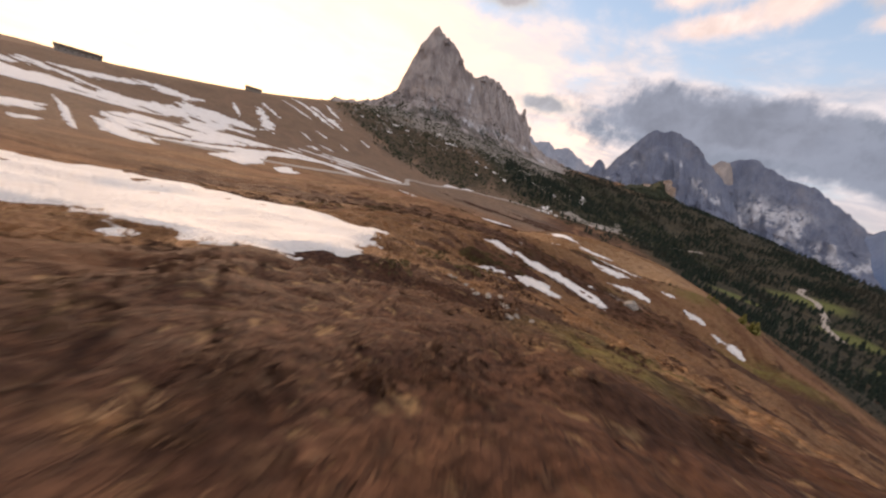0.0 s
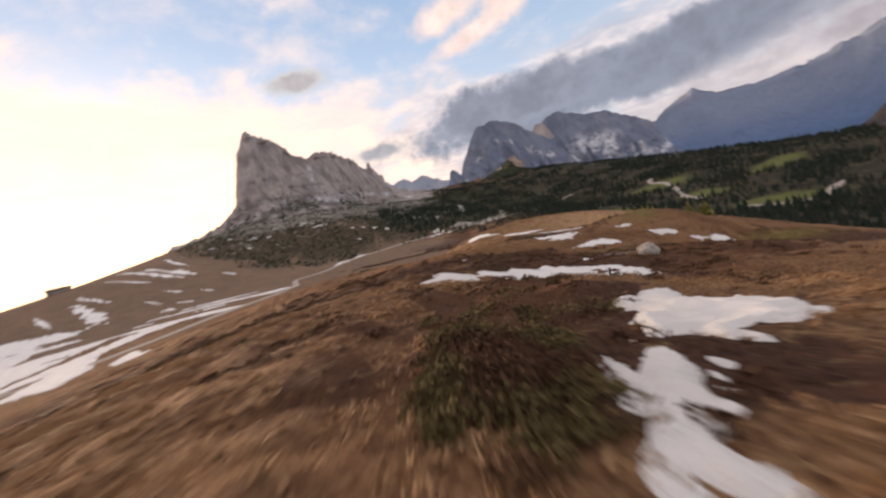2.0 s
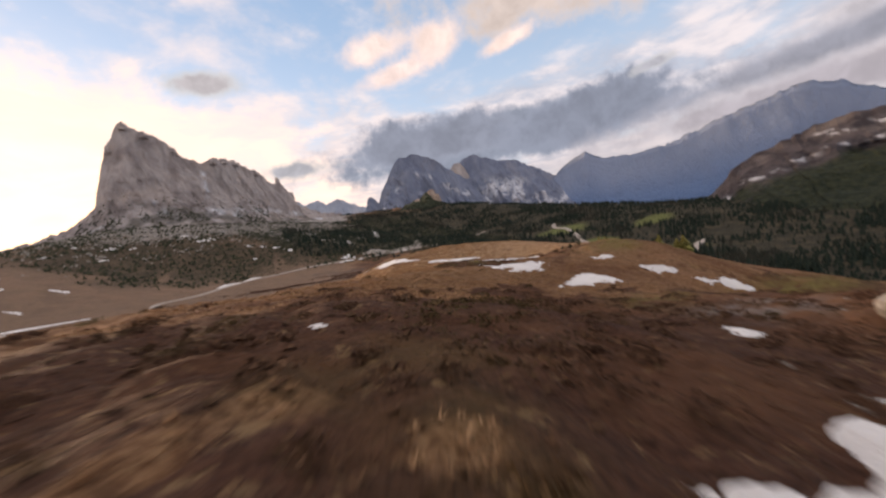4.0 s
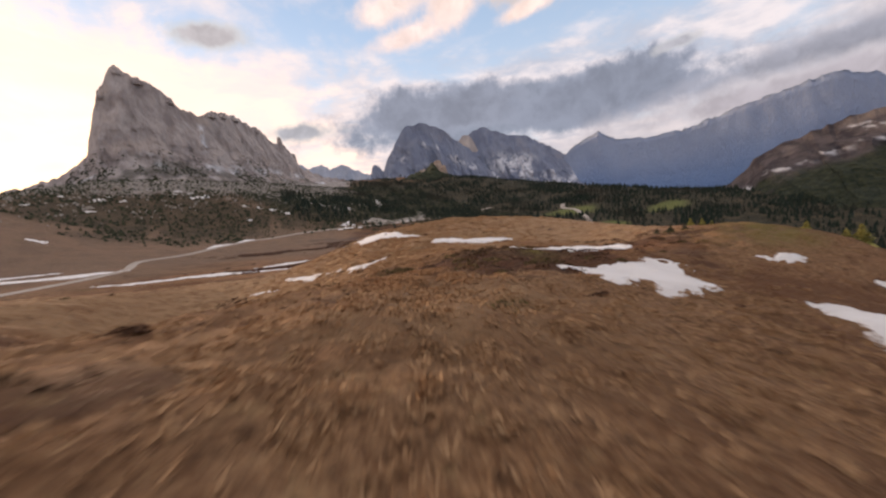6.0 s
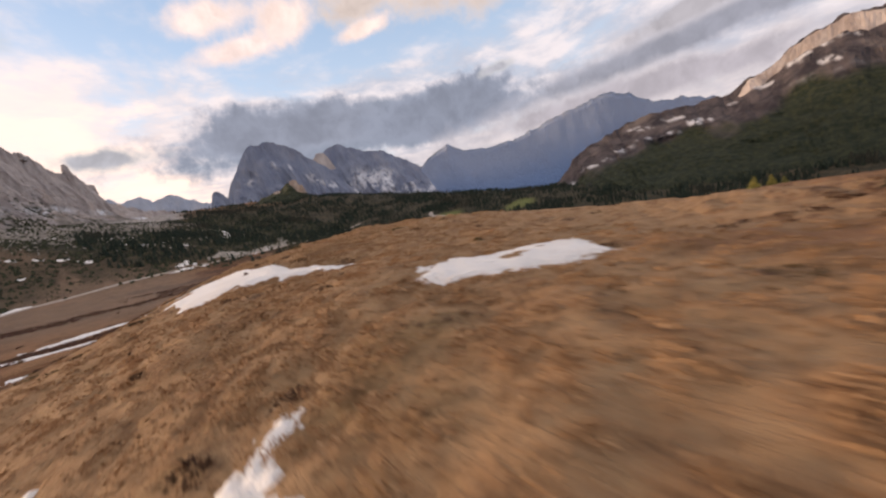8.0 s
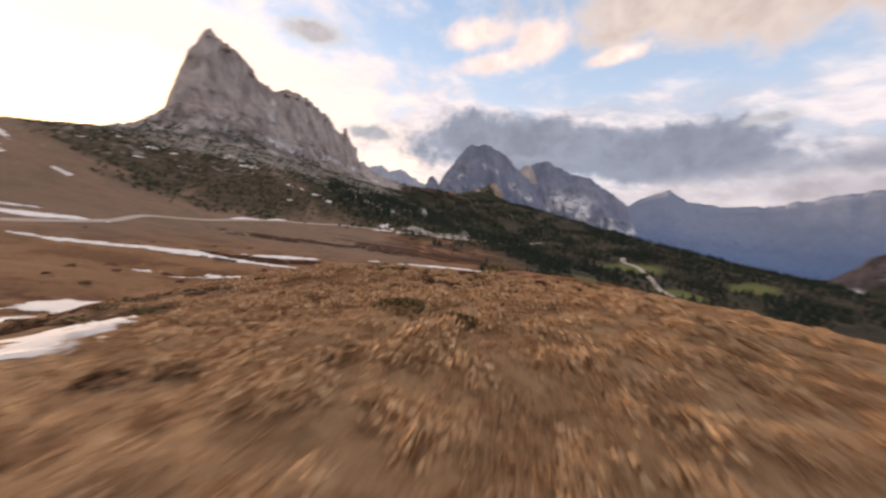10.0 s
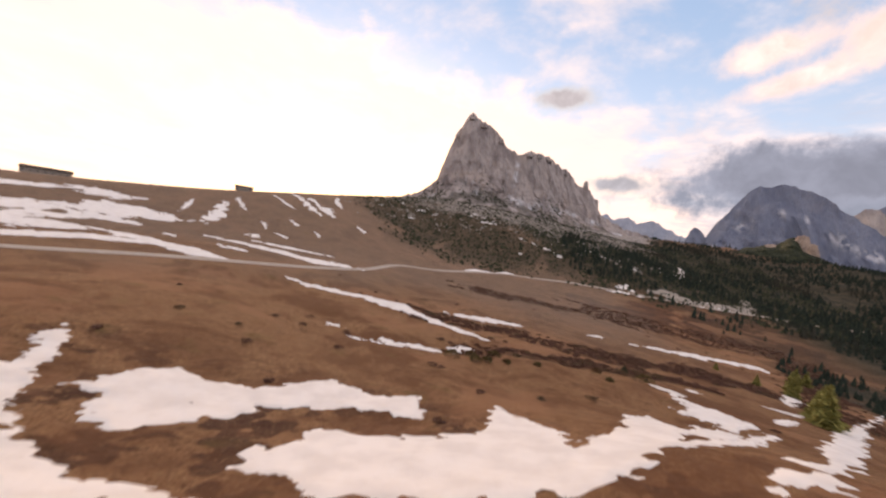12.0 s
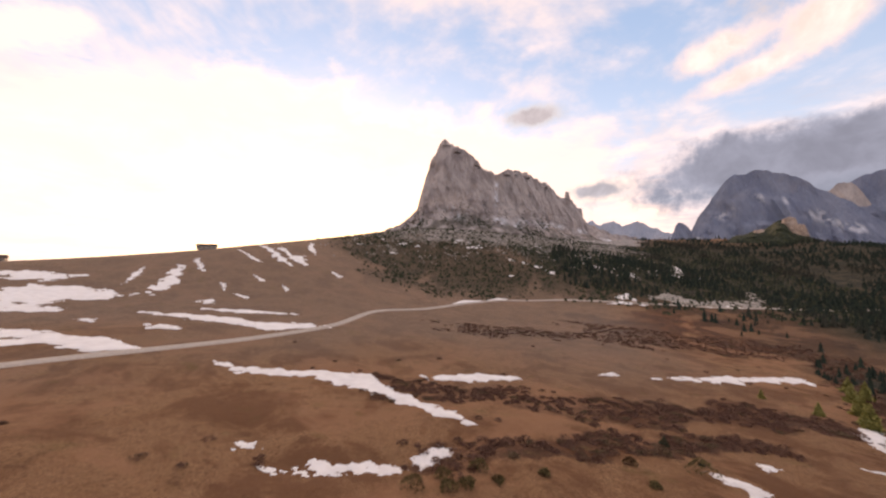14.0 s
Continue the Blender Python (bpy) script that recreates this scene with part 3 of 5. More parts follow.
def mountain(name, crest, front, back, mat, step, rings, wall, jag, rough, seed, foot=None, snow=None, wood=None, relief=1.0, buttress=0.0):
    """A ridge: a crest line, from which a wall and an apron go down on both sides. wall: share of the width and of the height
    that the steep upper part takes."""
    pts = np.array(crest, float)
    s = np.r_[0, np.cumsum(np.linalg.norm(np.diff(pts[:, :2], axis=0), axis=1))]
    n = max(int(s[-1] / step), 8)
    t = np.linspace(0, s[-1], n)
    c = np.stack([np.interp(t, s, pts[:, k]) for k in range(3)], 1)
    wide = np.array([np.interp(t, np.linspace(0, s[-1], 41), np.convolve(np.pad(np.interp(np.linspace(0, s[-1], 41), s, pts[:, k]), 3, mode="edge"), np.ones(7) / 7, "valid")) for k in (0, 1)]).T
    along = np.gradient(wide, axis=0)
    along /= np.linalg.norm(along, axis=1)[:, None]
    side = np.stack([along[:, 1], -along[:, 0]], 1)  # to the right of the crest's way: towards the viewer
    even = c[:, 2].copy()
    c[:, 2] += jag * (0.6 * fractal(t / (jag * 5), 0 * t, 0, 4, seed) + 0.7 * ridged(t / (jag * 4), 0 * t, 0, 3, seed + 1))
    u = np.linspace(-1, 1, 2 * rings + 1)
    w0, h0 = wall
    drop = np.where(np.abs(u) < w0, h0 * (np.abs(u) / w0) ** 0.8, h0 + (1 - h0) * ((np.abs(u) - w0) / (1 - w0)) ** 0.75)
    off = np.where(u < 0, u * back, u * front)
    x = c[:, None, 0] + side[:, None, 0] * off[None]
    y = c[:, None, 1] + side[:, None, 1] * off[None]
    base = ground_z(x, y) - 12 if foot is None else np.full(x.shape, float(foot))
    z = even[:, None] + (np.minimum(base, even[:, None] - 1) - even[:, None]) * drop[None]
    z = z + (c[:, 2] - even)[:, None] * np.exp(-np.abs(u) / 0.1)[None]
    # ribs and ledges: push in and out across the face, more on the wall than at crest and foot
    amount = relief * rough * np.sin(np.pi * np.clip(np.abs(u), 0, 1)) ** 0.7
    f = fractal(x / (rough * 4), y / (rough * 4), z / (rough * 9), 5, seed + 3, 0.55) + 0.6 * fractal(t[:, None] / (rough * 1.6) + 0 * x, z / (rough * 12), 0, 3, seed + 5)
    f = 0.55 * f + 0.7 * ridged(x / (rough * 5), y / (rough * 5), z / (rough * 14), 4, seed + 6)
    step_in = (z + 6 * wave(x / 60, y / 60, 0, seed)) / (rough * 2.4)
    f = f - 0.22 * (step_in - np.floor(step_in))
    # buttresses with gullies between them
    along_face = t[:, None] + 0.35 * z + 0 * x
    f = f + buttress * (ridged(along_face / (rough * 6), z / (rough * 22), 0, 3, seed + 9) + 0.6 * ridged(along_face / (rough * 2.2), z / (rough * 5), 0, 3, seed + 10))
    push = amount[None] * f * np.sign(u)[None]
    x, y = x + side[:, None, 0] * push, y + side[:, None, 1] * push
    z = z + 0.25 * amount[None] * fractal(x / (rough * 2), y / (rough * 2), 0, 3, seed + 8)
    rel = (c[:, None, 2] - z) / np.maximum(c[:, None, 2] - base, 1)
    attrs = [("snow", snow(x, y, z, rel) if snow else 0 * x), ("wood", wood(x, y, z, rel) if wood else 0 * x)]
    verts = np.stack([x, y, z], -1).reshape(-1, 3)
    return mesh_object(name, verts, grid_faces(len(u), n), mat, attrs, smooth_shade=False)


def peak_snow(x, y, z, r):
    """Old snow: fields on the ledges under the cliffs, and a couloir down from the notch."""
    az = np.degrees(np.arctan2(x - 64.3, y - 192.8))
    total = 0.9 * smooth(0.70, 0.76, r) * smooth(0.93, 0.84, r) * smooth(0.42, 0.7, fractal(x / 40, y / 40, z / 15, 3, 77))
    for a, wide, top, low in ((-5.6, 1.0, 0.72, 0.82), (-2.6, 1.0, 0.75, 0.80), (0.6, 0.8, 0.75, 0.80), (3.0, 0.9, 0.72, 0.78), (6.4, 0.8, 0.70, 0.78), (-12.0, 0.9, 0.80, 0.84), (10.5, 1.2, 0.6, 0.75)):
        total = total + 1.1 * np.exp(-(((az - a) / wide) ** 2)) * smooth(top - 0.05, top + 0.04, r) * smooth(low + 0.05, low - 0.04, r)
    return np.clip(total + 1.1 * np.exp(-(((az + 6.3 + 0.5 * wave(z / 14, 0, 0, 3)) / 0.28) ** 2)) * smooth(0.1, 0.2, r) * smooth(0.62, 0.5, r), 0, 1)


def peak_scrub(x, y, z, r):
    """Dwarf pine creeping up the scree in tongues."""
    return smooth(0.74, 0.94, r + 0.16 * fractal(x / 28, y / 28, z / 20, 4, 76)) * 0.55


peak = mountain("rock_peak", around((64.3, 192.8, 3.9), [
    (-29, 5.6, 1010), (-24.3, 6.6, 990), (-21.2, 7.7, 975), (-19.1, 10, 955), (-17.8, 14.5, 940), (-16.8, 17.5, 935), (-15.8, 19.2, 932), (-15.1, 20.6, 930), (-14.5, 20.8, 931),
    (-13.6, 20.0, 936), (-10.6, 18.7, 945), (-8.3, 16.3, 955), (-6.1, 15.2, 962), (-4.3, 16.1, 985), (-1.6, 15.4, 1060), (2.2, 13.0, 1190), (3.5, 11.3, 1250),
    (4.2, 11.2, 1275), (4.6, 12.0, 1288), (5.0, 11.0, 1310), (5.6, 10.3, 1340), (7.4, 7.1, 1450), (10.8, 5.5, 1650), (14.1, 4.6, 1850), (18.5, 3.2, 2100)]),
    110, 150, ROCK, 3.0, 56, (0.45, 0.72), 4.5, 13.0, 11,
    snow=lambda x, y, z, r: peak_snow(x, y, z, r), wood=lambda x, y, z, r: peak_scrub(x, y, z, r), relief=0.8, buttress=0.8)
tagged(peak, "pale grey dolomite peak with a sheer face and a toothed ridge", "mountain")



def rock_tower(az, el, d, tall, wide, seed, mat=None, thing=None):
    """A blunt tower of rock standing on the peak's crest; az, el and d as in around()."""
    x, y, z = around((64.3, 192.8, 3.9), [(az, el, d)])[0]
    n = 22
    u, v = np.meshgrid(np.linspace(0, 2 * np.pi, n, endpoint=False), np.linspace(0, 1, 12))
    h = -1.6 * tall + v * 2.0 * tall
    r = wide * np.where(v < 0.9, 1.15 - 0.55 * v, (1.15 - 0.55 * v) * np.sqrt(np.clip((1.0 - v) / 0.1, 0, 1)))
    r = r * (1 + 0.25 * ridged(np.cos(u) * 1.3, np.sin(u) * 1.3, h / tall * 0.6, 3, seed) + 0.15 * fractal(np.cos(u) * 3, np.sin(u) * 3, h / tall * 2, 3, seed + 1))
    verts = np.stack([x + r * np.cos(u), y + r * np.sin(u), z + h + 0.12 * tall * wave(u, h / tall, 0, seed + 2)], -1).reshape(-1, 3)
    i = np.arange(n * 12).reshape(12, n)
    j = np.roll(i, -1, 1)
    faces = np.stack([i[:-1], j[:-1], j[1:], i[1:]], -1).reshape(-1, 4).tolist()
    ob = mesh_object("rock_tower", verts, faces, mat or ROCK, (("snow", np.zeros(n * 12)), ("wood", np.zeros(n * 12))), smooth_shade=False)
    ob.parent = thing or peak
    return ob


for _k, (_az, _el, _d, _h, _w) in enumerate(((4.6, 11.7, 1286, 22, 9), (3.2, 11.3, 1245, 10, 9), (1.2, 13.5, 1155, 10, 10), (-1.6, 15.2, 1065, 9, 11), (-3.2, 15.6, 1015, 8, 10), (-4.6, 15.7, 980, 8, 9), (-12.6, 19.5, 938, 9, 8),
                                            (-14.6, 20.5, 932, 9, 8), (-16.5, 17.6, 936, 10, 7), (-9.4, 17.3, 950, 8, 8), (6.2, 9.3, 1375, 14, 12), (8.2, 6.6, 1500, 12, 14), (9.6, 5.9, 1580, 10, 14), (12.2, 5.1, 1740, 10, 18), (13.4, 4.8, 1810, 10, 16))):
    rock_tower(_az, _el, _d, _h, _w, 200 + 9 * _k)

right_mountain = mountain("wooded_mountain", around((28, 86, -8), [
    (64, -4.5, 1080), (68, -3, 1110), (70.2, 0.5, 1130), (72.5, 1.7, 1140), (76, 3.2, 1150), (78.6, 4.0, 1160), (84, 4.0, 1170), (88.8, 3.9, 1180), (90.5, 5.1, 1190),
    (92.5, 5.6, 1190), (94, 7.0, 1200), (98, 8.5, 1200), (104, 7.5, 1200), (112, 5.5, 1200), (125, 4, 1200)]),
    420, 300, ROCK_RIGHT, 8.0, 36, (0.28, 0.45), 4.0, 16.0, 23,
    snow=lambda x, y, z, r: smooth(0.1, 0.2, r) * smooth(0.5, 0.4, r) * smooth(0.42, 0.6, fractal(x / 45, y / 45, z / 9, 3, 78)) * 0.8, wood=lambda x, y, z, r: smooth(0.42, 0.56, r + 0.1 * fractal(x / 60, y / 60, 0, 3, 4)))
tagged(right_mountain, "mountain of rock darkened for shade, with ledges of snow above a wooded slope", "mountain")

cliff = mountain("pale_cliff", around((28, 86, -8), [(89.5, 3.6, 1150), (90.5, 4.9, 1155), (92.5, 5.5, 1160), (94, 6.9, 1165), (98, 8.3, 1165), (104, 7.3, 1165), (110, 5.2, 1165)]),
    75, 60, ROCK, 5.0, 24, (0.5, 0.7), 4.0, 12.0, 27, foot=0)
cliff.parent = right_mountain
cliff["label"] = "pale tan cliff along the crest"

knoll = mountain("wooded_knoll", around((64.3, 192.8, 3.9), [
    (21.5, 2.8, 1440), (23.2, 3.7, 1440), (24.6, 4.4, 1440), (26.5, 4.9, 1440), (27.8, 5.3, 1440), (28.5, 6.0, 1440), (29.2, 6.1, 1440), (29.8, 4.9, 1440), (30.6, 4.2, 1440), (32.7, 3.4, 1440), (36, 2, 1440)]),
    160, 160, ROCK_KNOLL, 6.0, 20, (0.4, 0.4), 4.0, 12.0, 53, wood=lambda x, y, z, r: 1.0 + 0 * x)
for _az, _el, _d, _h, _w in ((29.6, 5.9, 1432, 26, 20), (30.4, 5.1, 1434, 20, 17), (27.0, 4.9, 1430, 10, 16)):
    rock_tower(_az, _el, _d, _h, _w, 400 + int(_az * 7), ROCK_KNOLL, knoll)["label"] = "orange-tan rock tooth"
tagged(knoll, "dark wooded knoll with an orange rock top", "hill")

FAR_SNOW = lambda x, y, z, r: smooth(0.2, 0.4, r) * smooth(0.8, 0.6, r) * smooth(-0.25, 0.25, ridged(x / 200, y / 200, z / 500, 3, 79)) * 0.85
DOME_SNOW = lambda x, y, z, r: np.clip(smooth(0.62, 0.72, r) * smooth(0.92, 0.8, r) * smooth(0.0, 0.5, fractal(x / 150, y / 150, z / 60, 3, 80)) + 0.8 * smooth(0.2, 0.26, r) * smooth(0.36, 0.3, r) * smooth(0.3, 0.6, fractal(x / 120, y / 120, z / 30, 3, 81)), 0, 0.8)
# lower slopes of the far mountains, where the haze-blue tone takes over
FAR_HAZED_WOOD = lambda x, y, z, r: smooth(0.55, 0.8, r)
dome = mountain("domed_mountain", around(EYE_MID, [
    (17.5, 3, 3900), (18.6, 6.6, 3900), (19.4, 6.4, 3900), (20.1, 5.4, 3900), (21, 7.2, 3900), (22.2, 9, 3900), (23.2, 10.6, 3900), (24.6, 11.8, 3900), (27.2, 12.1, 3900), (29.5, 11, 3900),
    (31.3, 9.6, 3900), (33.5, 7.8, 3900), (36, 5, 3900), (38, 2, 3900)]), 500, 500, ROCK_FAR, 22.0, 30, (0.4, 0.6), 12.0, 45.0, 31, foot=-150, snow=DOME_SNOW, wood=FAR_HAZED_WOOD, relief=1.4, buttress=0.8)
tagged(dome, "domed rock mountain tinted haze-blue and streaked with snow", "mountain")
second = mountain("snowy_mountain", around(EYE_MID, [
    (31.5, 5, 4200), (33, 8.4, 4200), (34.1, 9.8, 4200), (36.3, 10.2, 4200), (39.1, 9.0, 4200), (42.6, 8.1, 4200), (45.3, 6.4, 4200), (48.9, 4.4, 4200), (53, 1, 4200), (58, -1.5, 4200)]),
    600, 500, ROCK_FAR, 22.0, 30, (0.35, 0.45), 16.0, 60.0, 37, foot=-200, snow=FAR_SNOW, wood=FAR_HAZED_WOOD, relief=1.3, buttress=0.6)
# the warm sun on this cliff is put into its rock colour
band = mountain("pale_cliff", around(EYE_MID, [(31.6, 6.5, 4130), (32.3, 8.6, 4130), (33.1, 9.4, 4130), (34.0, 9.5, 4130), (34.8, 8.4, 4130), (35.3, 7.0, 4130)]), 120, 60, ROCK_CREAM, 12.0, 16, (0.5, 0.8), 10.0, 30.0, 39, foot=330)
band.parent = second
band["label"] = "cliff coloured cream and orange as if catching the light"
tagged(second, "jagged mountain tinted haze blue-grey with gullies full of snow", "mountain")
# its bluer foot is haze low down, put into the colour
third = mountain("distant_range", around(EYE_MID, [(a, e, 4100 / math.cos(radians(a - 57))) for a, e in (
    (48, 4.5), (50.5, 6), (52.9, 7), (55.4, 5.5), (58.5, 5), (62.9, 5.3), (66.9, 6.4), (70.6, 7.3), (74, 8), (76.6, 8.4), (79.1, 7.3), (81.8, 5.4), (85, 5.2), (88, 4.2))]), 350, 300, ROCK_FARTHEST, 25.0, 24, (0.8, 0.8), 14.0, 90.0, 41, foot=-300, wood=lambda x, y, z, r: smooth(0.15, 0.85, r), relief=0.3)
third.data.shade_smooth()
tagged(third, "distant mountain range tinted pale haze-blue under the clouds", "mountain")
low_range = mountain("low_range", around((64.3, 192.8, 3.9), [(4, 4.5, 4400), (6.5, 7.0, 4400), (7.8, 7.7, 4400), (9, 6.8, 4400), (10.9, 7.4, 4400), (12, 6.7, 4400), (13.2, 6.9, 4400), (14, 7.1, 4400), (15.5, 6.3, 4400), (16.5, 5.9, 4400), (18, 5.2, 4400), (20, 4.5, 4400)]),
    500, 300, ROCK_HAZE_PALE, 20.0, 20, (0.4, 0.5), 14.0, 40.0, 47, foot=-200)
tagged(low_range, "low range of broken rock towers tinted pale haze-blue", "mountain")

# ---- snow left in the hollows ----


DRIFTS = []


def inside(outline, x, y):
    """Distance from an outline, positive within it."""
    p = np.array(outline, float)
    best, odd = np.full(x.shape, 1e9), np.zeros(x.shape, bool)
    for (ax, ay), (bx, by) in zip(p, np.roll(p, -1, 0)):
        dx, dy = bx - ax, by - ay
        u = np.clip(((x - ax) * dx + (y - ay) * dy) / max(dx * dx + dy * dy, 1e-9), 0, 1)
        best = np.minimum(best, np.hypot(x - ax - u * dx, y - ay - u * dy))
        if abs(dy) > 1e-9:
            odd ^= ((ay > y) != (by > y)) & (x < dx * (y - ay) / dy + ax)
    return np.where(odd, best, -best)


def snow_patch(outline, seed, mat=None, label="patch of old white snow melting on brown turf"):
    """A drift within an outline: a thin sheet that runs out into the turf along a ragged edge."""
    p = np.array(outline, float)
    q = np.roll(p, -1, 0)
    area = abs((p[:, 0] * q[:, 1] - p[:, 1] * q[:, 0]).sum()) / 2
    size = max(area / np.linalg.norm(p - q, axis=1).sum() * 2, 0.15)
    DRIFTS.append((outline, p.min(0) - 1, p.max(0) + 1))
    lo, hi = p.min(0) - size * 0.7 - 0.2, p.max(0) + size * 0.7 + 0.2
    cell = float(np.clip(np.sqrt((hi - lo).prod() / 14000), 0.08, 3.0))
    xs, ys = np.arange(lo[0], hi[0] + cell, cell), np.arange(lo[1], hi[1] + cell, cell)
    x, y = np.meshgrid(xs, ys)
    lobe = min(size, 0.9 + 0.02 * max(math.hypot(p[:, 0].mean() - 40, p[:, 1].mean() - 90) - 60, 0.0))
    far = float(smooth(60, 420, math.hypot(p[:, 0].mean() - 40, p[:, 1].mean() - 90)))
    field = inside(outline, x, y) + lobe * (0.42 + 0.2 * far) * fractal(x / lobe / 0.9, y / lobe / 0.9, 0, 5, seed, 0.62) + min(size, 0.5) * 0.12
    field = field + min(size * 0.3, 0.16) * fractal(x / 0.7, y / 0.7, 0, 3, seed + 2, 0.6)
    if p[:, 0].mean() < -90 and area > 2500:
        # on the upper slope the turf shows through in bands
        field = np.minimum(field, 5.0 + 11 * fractal(x / 26 + 0.4 * wave(y / 20, 0, 0, 7), y / 11, 0, 4, 301, 0.6))
    thick = 0.17 + 0.5 * far + 0.004 * (seed % 9)
    lift = np.clip(field * (0.34 + 0.1 * far), -thick * 2.5, thick) + 0.03 * ridged(x / 0.8, y / 0.8, 0, 3, seed + 4) * (1 - far)
    z = ground_z(x, y) + tussocks(x, y) * smooth(200, 110, np.hypot(x - 30, y - 80)) * (0.5 - 0.3 * smooth(0.2, 1.2, field)) + lift
    faces = np.array(grid_faces(len(xs), len(ys)))
    faces = faces[(lift.ravel()[faces] > -thick * 1.8).any(1)]
    if len(faces) == 0:
        return
    used, inverse = np.unique(faces, return_inverse=True)
    verts = np.stack([x, y, z], -1).reshape(-1, 3)[used]
    ob = mesh_object("snow_patch", verts, inverse.reshape(-1, 4).tolist(), mat or SNOW)
    if mat:
        ob.name = "gravel_bank"
        tagged(ob, label, "gravel", kind="structure")
    else:
        tagged(ob, label, "snow", group="snow patches")


snow_patch([(337.0, 1034.0), (332.4, 976.2), (295.2, 857.4), (297.0, 891.5)], 107)
snow_patch([(162.4, 700.2), (179.4, 716.3), (184.7, 696.4)], 114)
snow_patch([(36.5, 90.6), (38.1, 90.4), (39.2, 90.2), (49.6, 94.5), (53.2, 93.7), (49.7, 89.8), (44.0, 89.7), (40.2, 89.1), (38.9, 89.5), (36.5, 89.4)], 121)
snow_patch([(-329.6, 241.3), (-354.0, 280.4), (-327.3, 286.1), (-295.4, 283.5), (-275.0, 287.1), (-276.9, 349.8), (-253.7, 349.8), (-238.9, 362.6), (-235.4, 310.9), (-227.9, 247.2), (-246.4, 236.8), (-259.8, 220.8), (-266.7, 205.7), (-257.7, 188.8)], 135)
snow_patch([(-201.3, 194.0), (-216.4, 230.6), (-196.0, 243.8), (-186.6, 284.6), (-150.4, 287.3), (-147.9, 226.9), (-153.9, 181.3), (-167.4, 170.1)], 142)
snow_patch([(-181.8, 174.0), (-168.2, 173.9), (-130.8, 151.7), (-131.2, 141.4), (-143.7, 141.8)], 149)
snow_patch([(-193.9, 142.4), (-193.9, 160.7), (-176.3, 146.3), (-171.4, 126.2)], 156)
snow_patch([(-266.7, 337.0), (-259.2, 365.6), (-232.9, 353.6), (-166.3, 231.2), (-175.3, 228.0)], 163)
snow_patch([(-121.6, 170.5), (-129.8, 199.8), (-139.0, 224.8), (-125.5, 230.7), (-109.5, 196.5), (-104.0, 169.8)], 170)
snow_patch([(-99.5, 190.0), (-102.2, 211.0), (-90.1, 200.0), (-91.0, 182.9)], 177)
snow_patch([(-147.8, 158.7), (-143.7, 210.2), (-132.9, 271.5), (-98.2, 299.7), (-119.7, 262.4), (-134.7, 197.4)], 184)
snow_patch([(-150.1, 116.0), (-153.3, 126.8), (-147.4, 121.2), (-141.8, 110.5)], 191)
snow_patch([(-231.3, 198.2), (-194.9, 173.8), (-140.2, 127.8), (-145.8, 130.4), (-193.0, 168.3)], 198)
snow_patch([(-347.4, 299.3), (-344.9, 336.2), (-333.7, 367.1), (-327.1, 341.2), (-331.5, 298.6)], 205)
snow_patch([(-85.6, 348.3), (-82.7, 365.5), (-64.3, 381.6), (-64.0, 360.7), (-71.1, 348.0)], 212)
snow_patch([(-253.0, 587.0), (-234.3, 569.1), (-258.6, 578.1)], 219)
snow_patch([(-225.5, 563.3), (-216.0, 572.0), (-194.0, 547.7), (-209.7, 553.2)], 226)
snow_patch([(-165.8, 555.6), (-148.4, 551.0), (-148.3, 542.7)], 233)
snow_patch([(-200.2, 478.7), (-182.3, 473.4), (-184.4, 468.7)], 240)
snow_patch([(10.2, 31.0), (10.1, 31.0), (10.2, 29.0), (10.3, 27.3), (8.5, 26.3), (7.0, 26.3), (5.9, 27.4), (8.0, 30.4)], 254)
snow_patch([(5.1, 26.9), (5.1, 26.4), (5.5, 26.0), (4.5, 25.3), (3.9, 24.6), (3.4, 24.1), (3.3, 23.7), (3.1, 23.5), (2.8, 23.6), (3.0, 24.0), (3.2, 24.6), (3.5, 25.3)], 261)
snow_patch([(4.7, 25.2), (4.9, 25.1), (4.7, 24.5), (4.2, 24.0), (4.1, 24.2), (4.4, 24.6)], 268)
snow_patch([(4.5, 43.3), (5.6, 44.6), (6.7, 47.2), (7.4, 47.4), (8.6, 46.7), (9.2, 46.0), (8.4, 43.6), (7.8, 42.0), (7.2, 41.0), (6.3, 41.2), (5.6, 40.4), (4.7, 40.2), (4.9, 41.8), (5.3, 42.6)], 247)
snow_patch([(8.4, 46.0), (9.7, 47.1), (11.0, 47.6), (12.4, 47.9), (14.2, 50.5), (16.6, 50.6), (20.4, 50.6), (22.6, 49.3), (23.1, 45.9), (20.8, 41.6), (18.6, 41.2), (17.8, 43.2), (15.9, 44.6), (13.0, 42.7), (11.8, 40.8), (10.5, 40.6), (10.1, 42.2), (10.7, 43.7), (11.1, 45.0), (10.3, 45.2), (9.6, 45.4), (9.2, 44.8), (8.9, 45.5)], 289)
snow_patch([(12.0, 39.2), (11.3, 38.7), (10.0, 37.7), (9.9, 38.0), (10.9, 39.0)], 128)
snow_patch([(56.0, 77.6), (59.3, 76.7), (60.2, 75.1), (56.5, 75.9)], 296)
snow_patch([(-3.7, 21.4), (-2.5, 17.5), (-2.7, 13.6), (-2.5, 12.2), (-2.6, 10.7), (-2.3, 9.2), (-2.8, 8.2), (-4.6, 7.2), (-12.0, 8.5), (-24.0, 9.0), (-36.0, 12.0), (-40.0, 20.0), (-34.0, 27.0), (-22.0, 25.0), (-12.0, 20.0)], 303)
snow_patch([(35.1, 72.3), (44.4, 77.5), (46.1, 76.0), (45.5, 73.3), (38.0, 70.8)], 338)
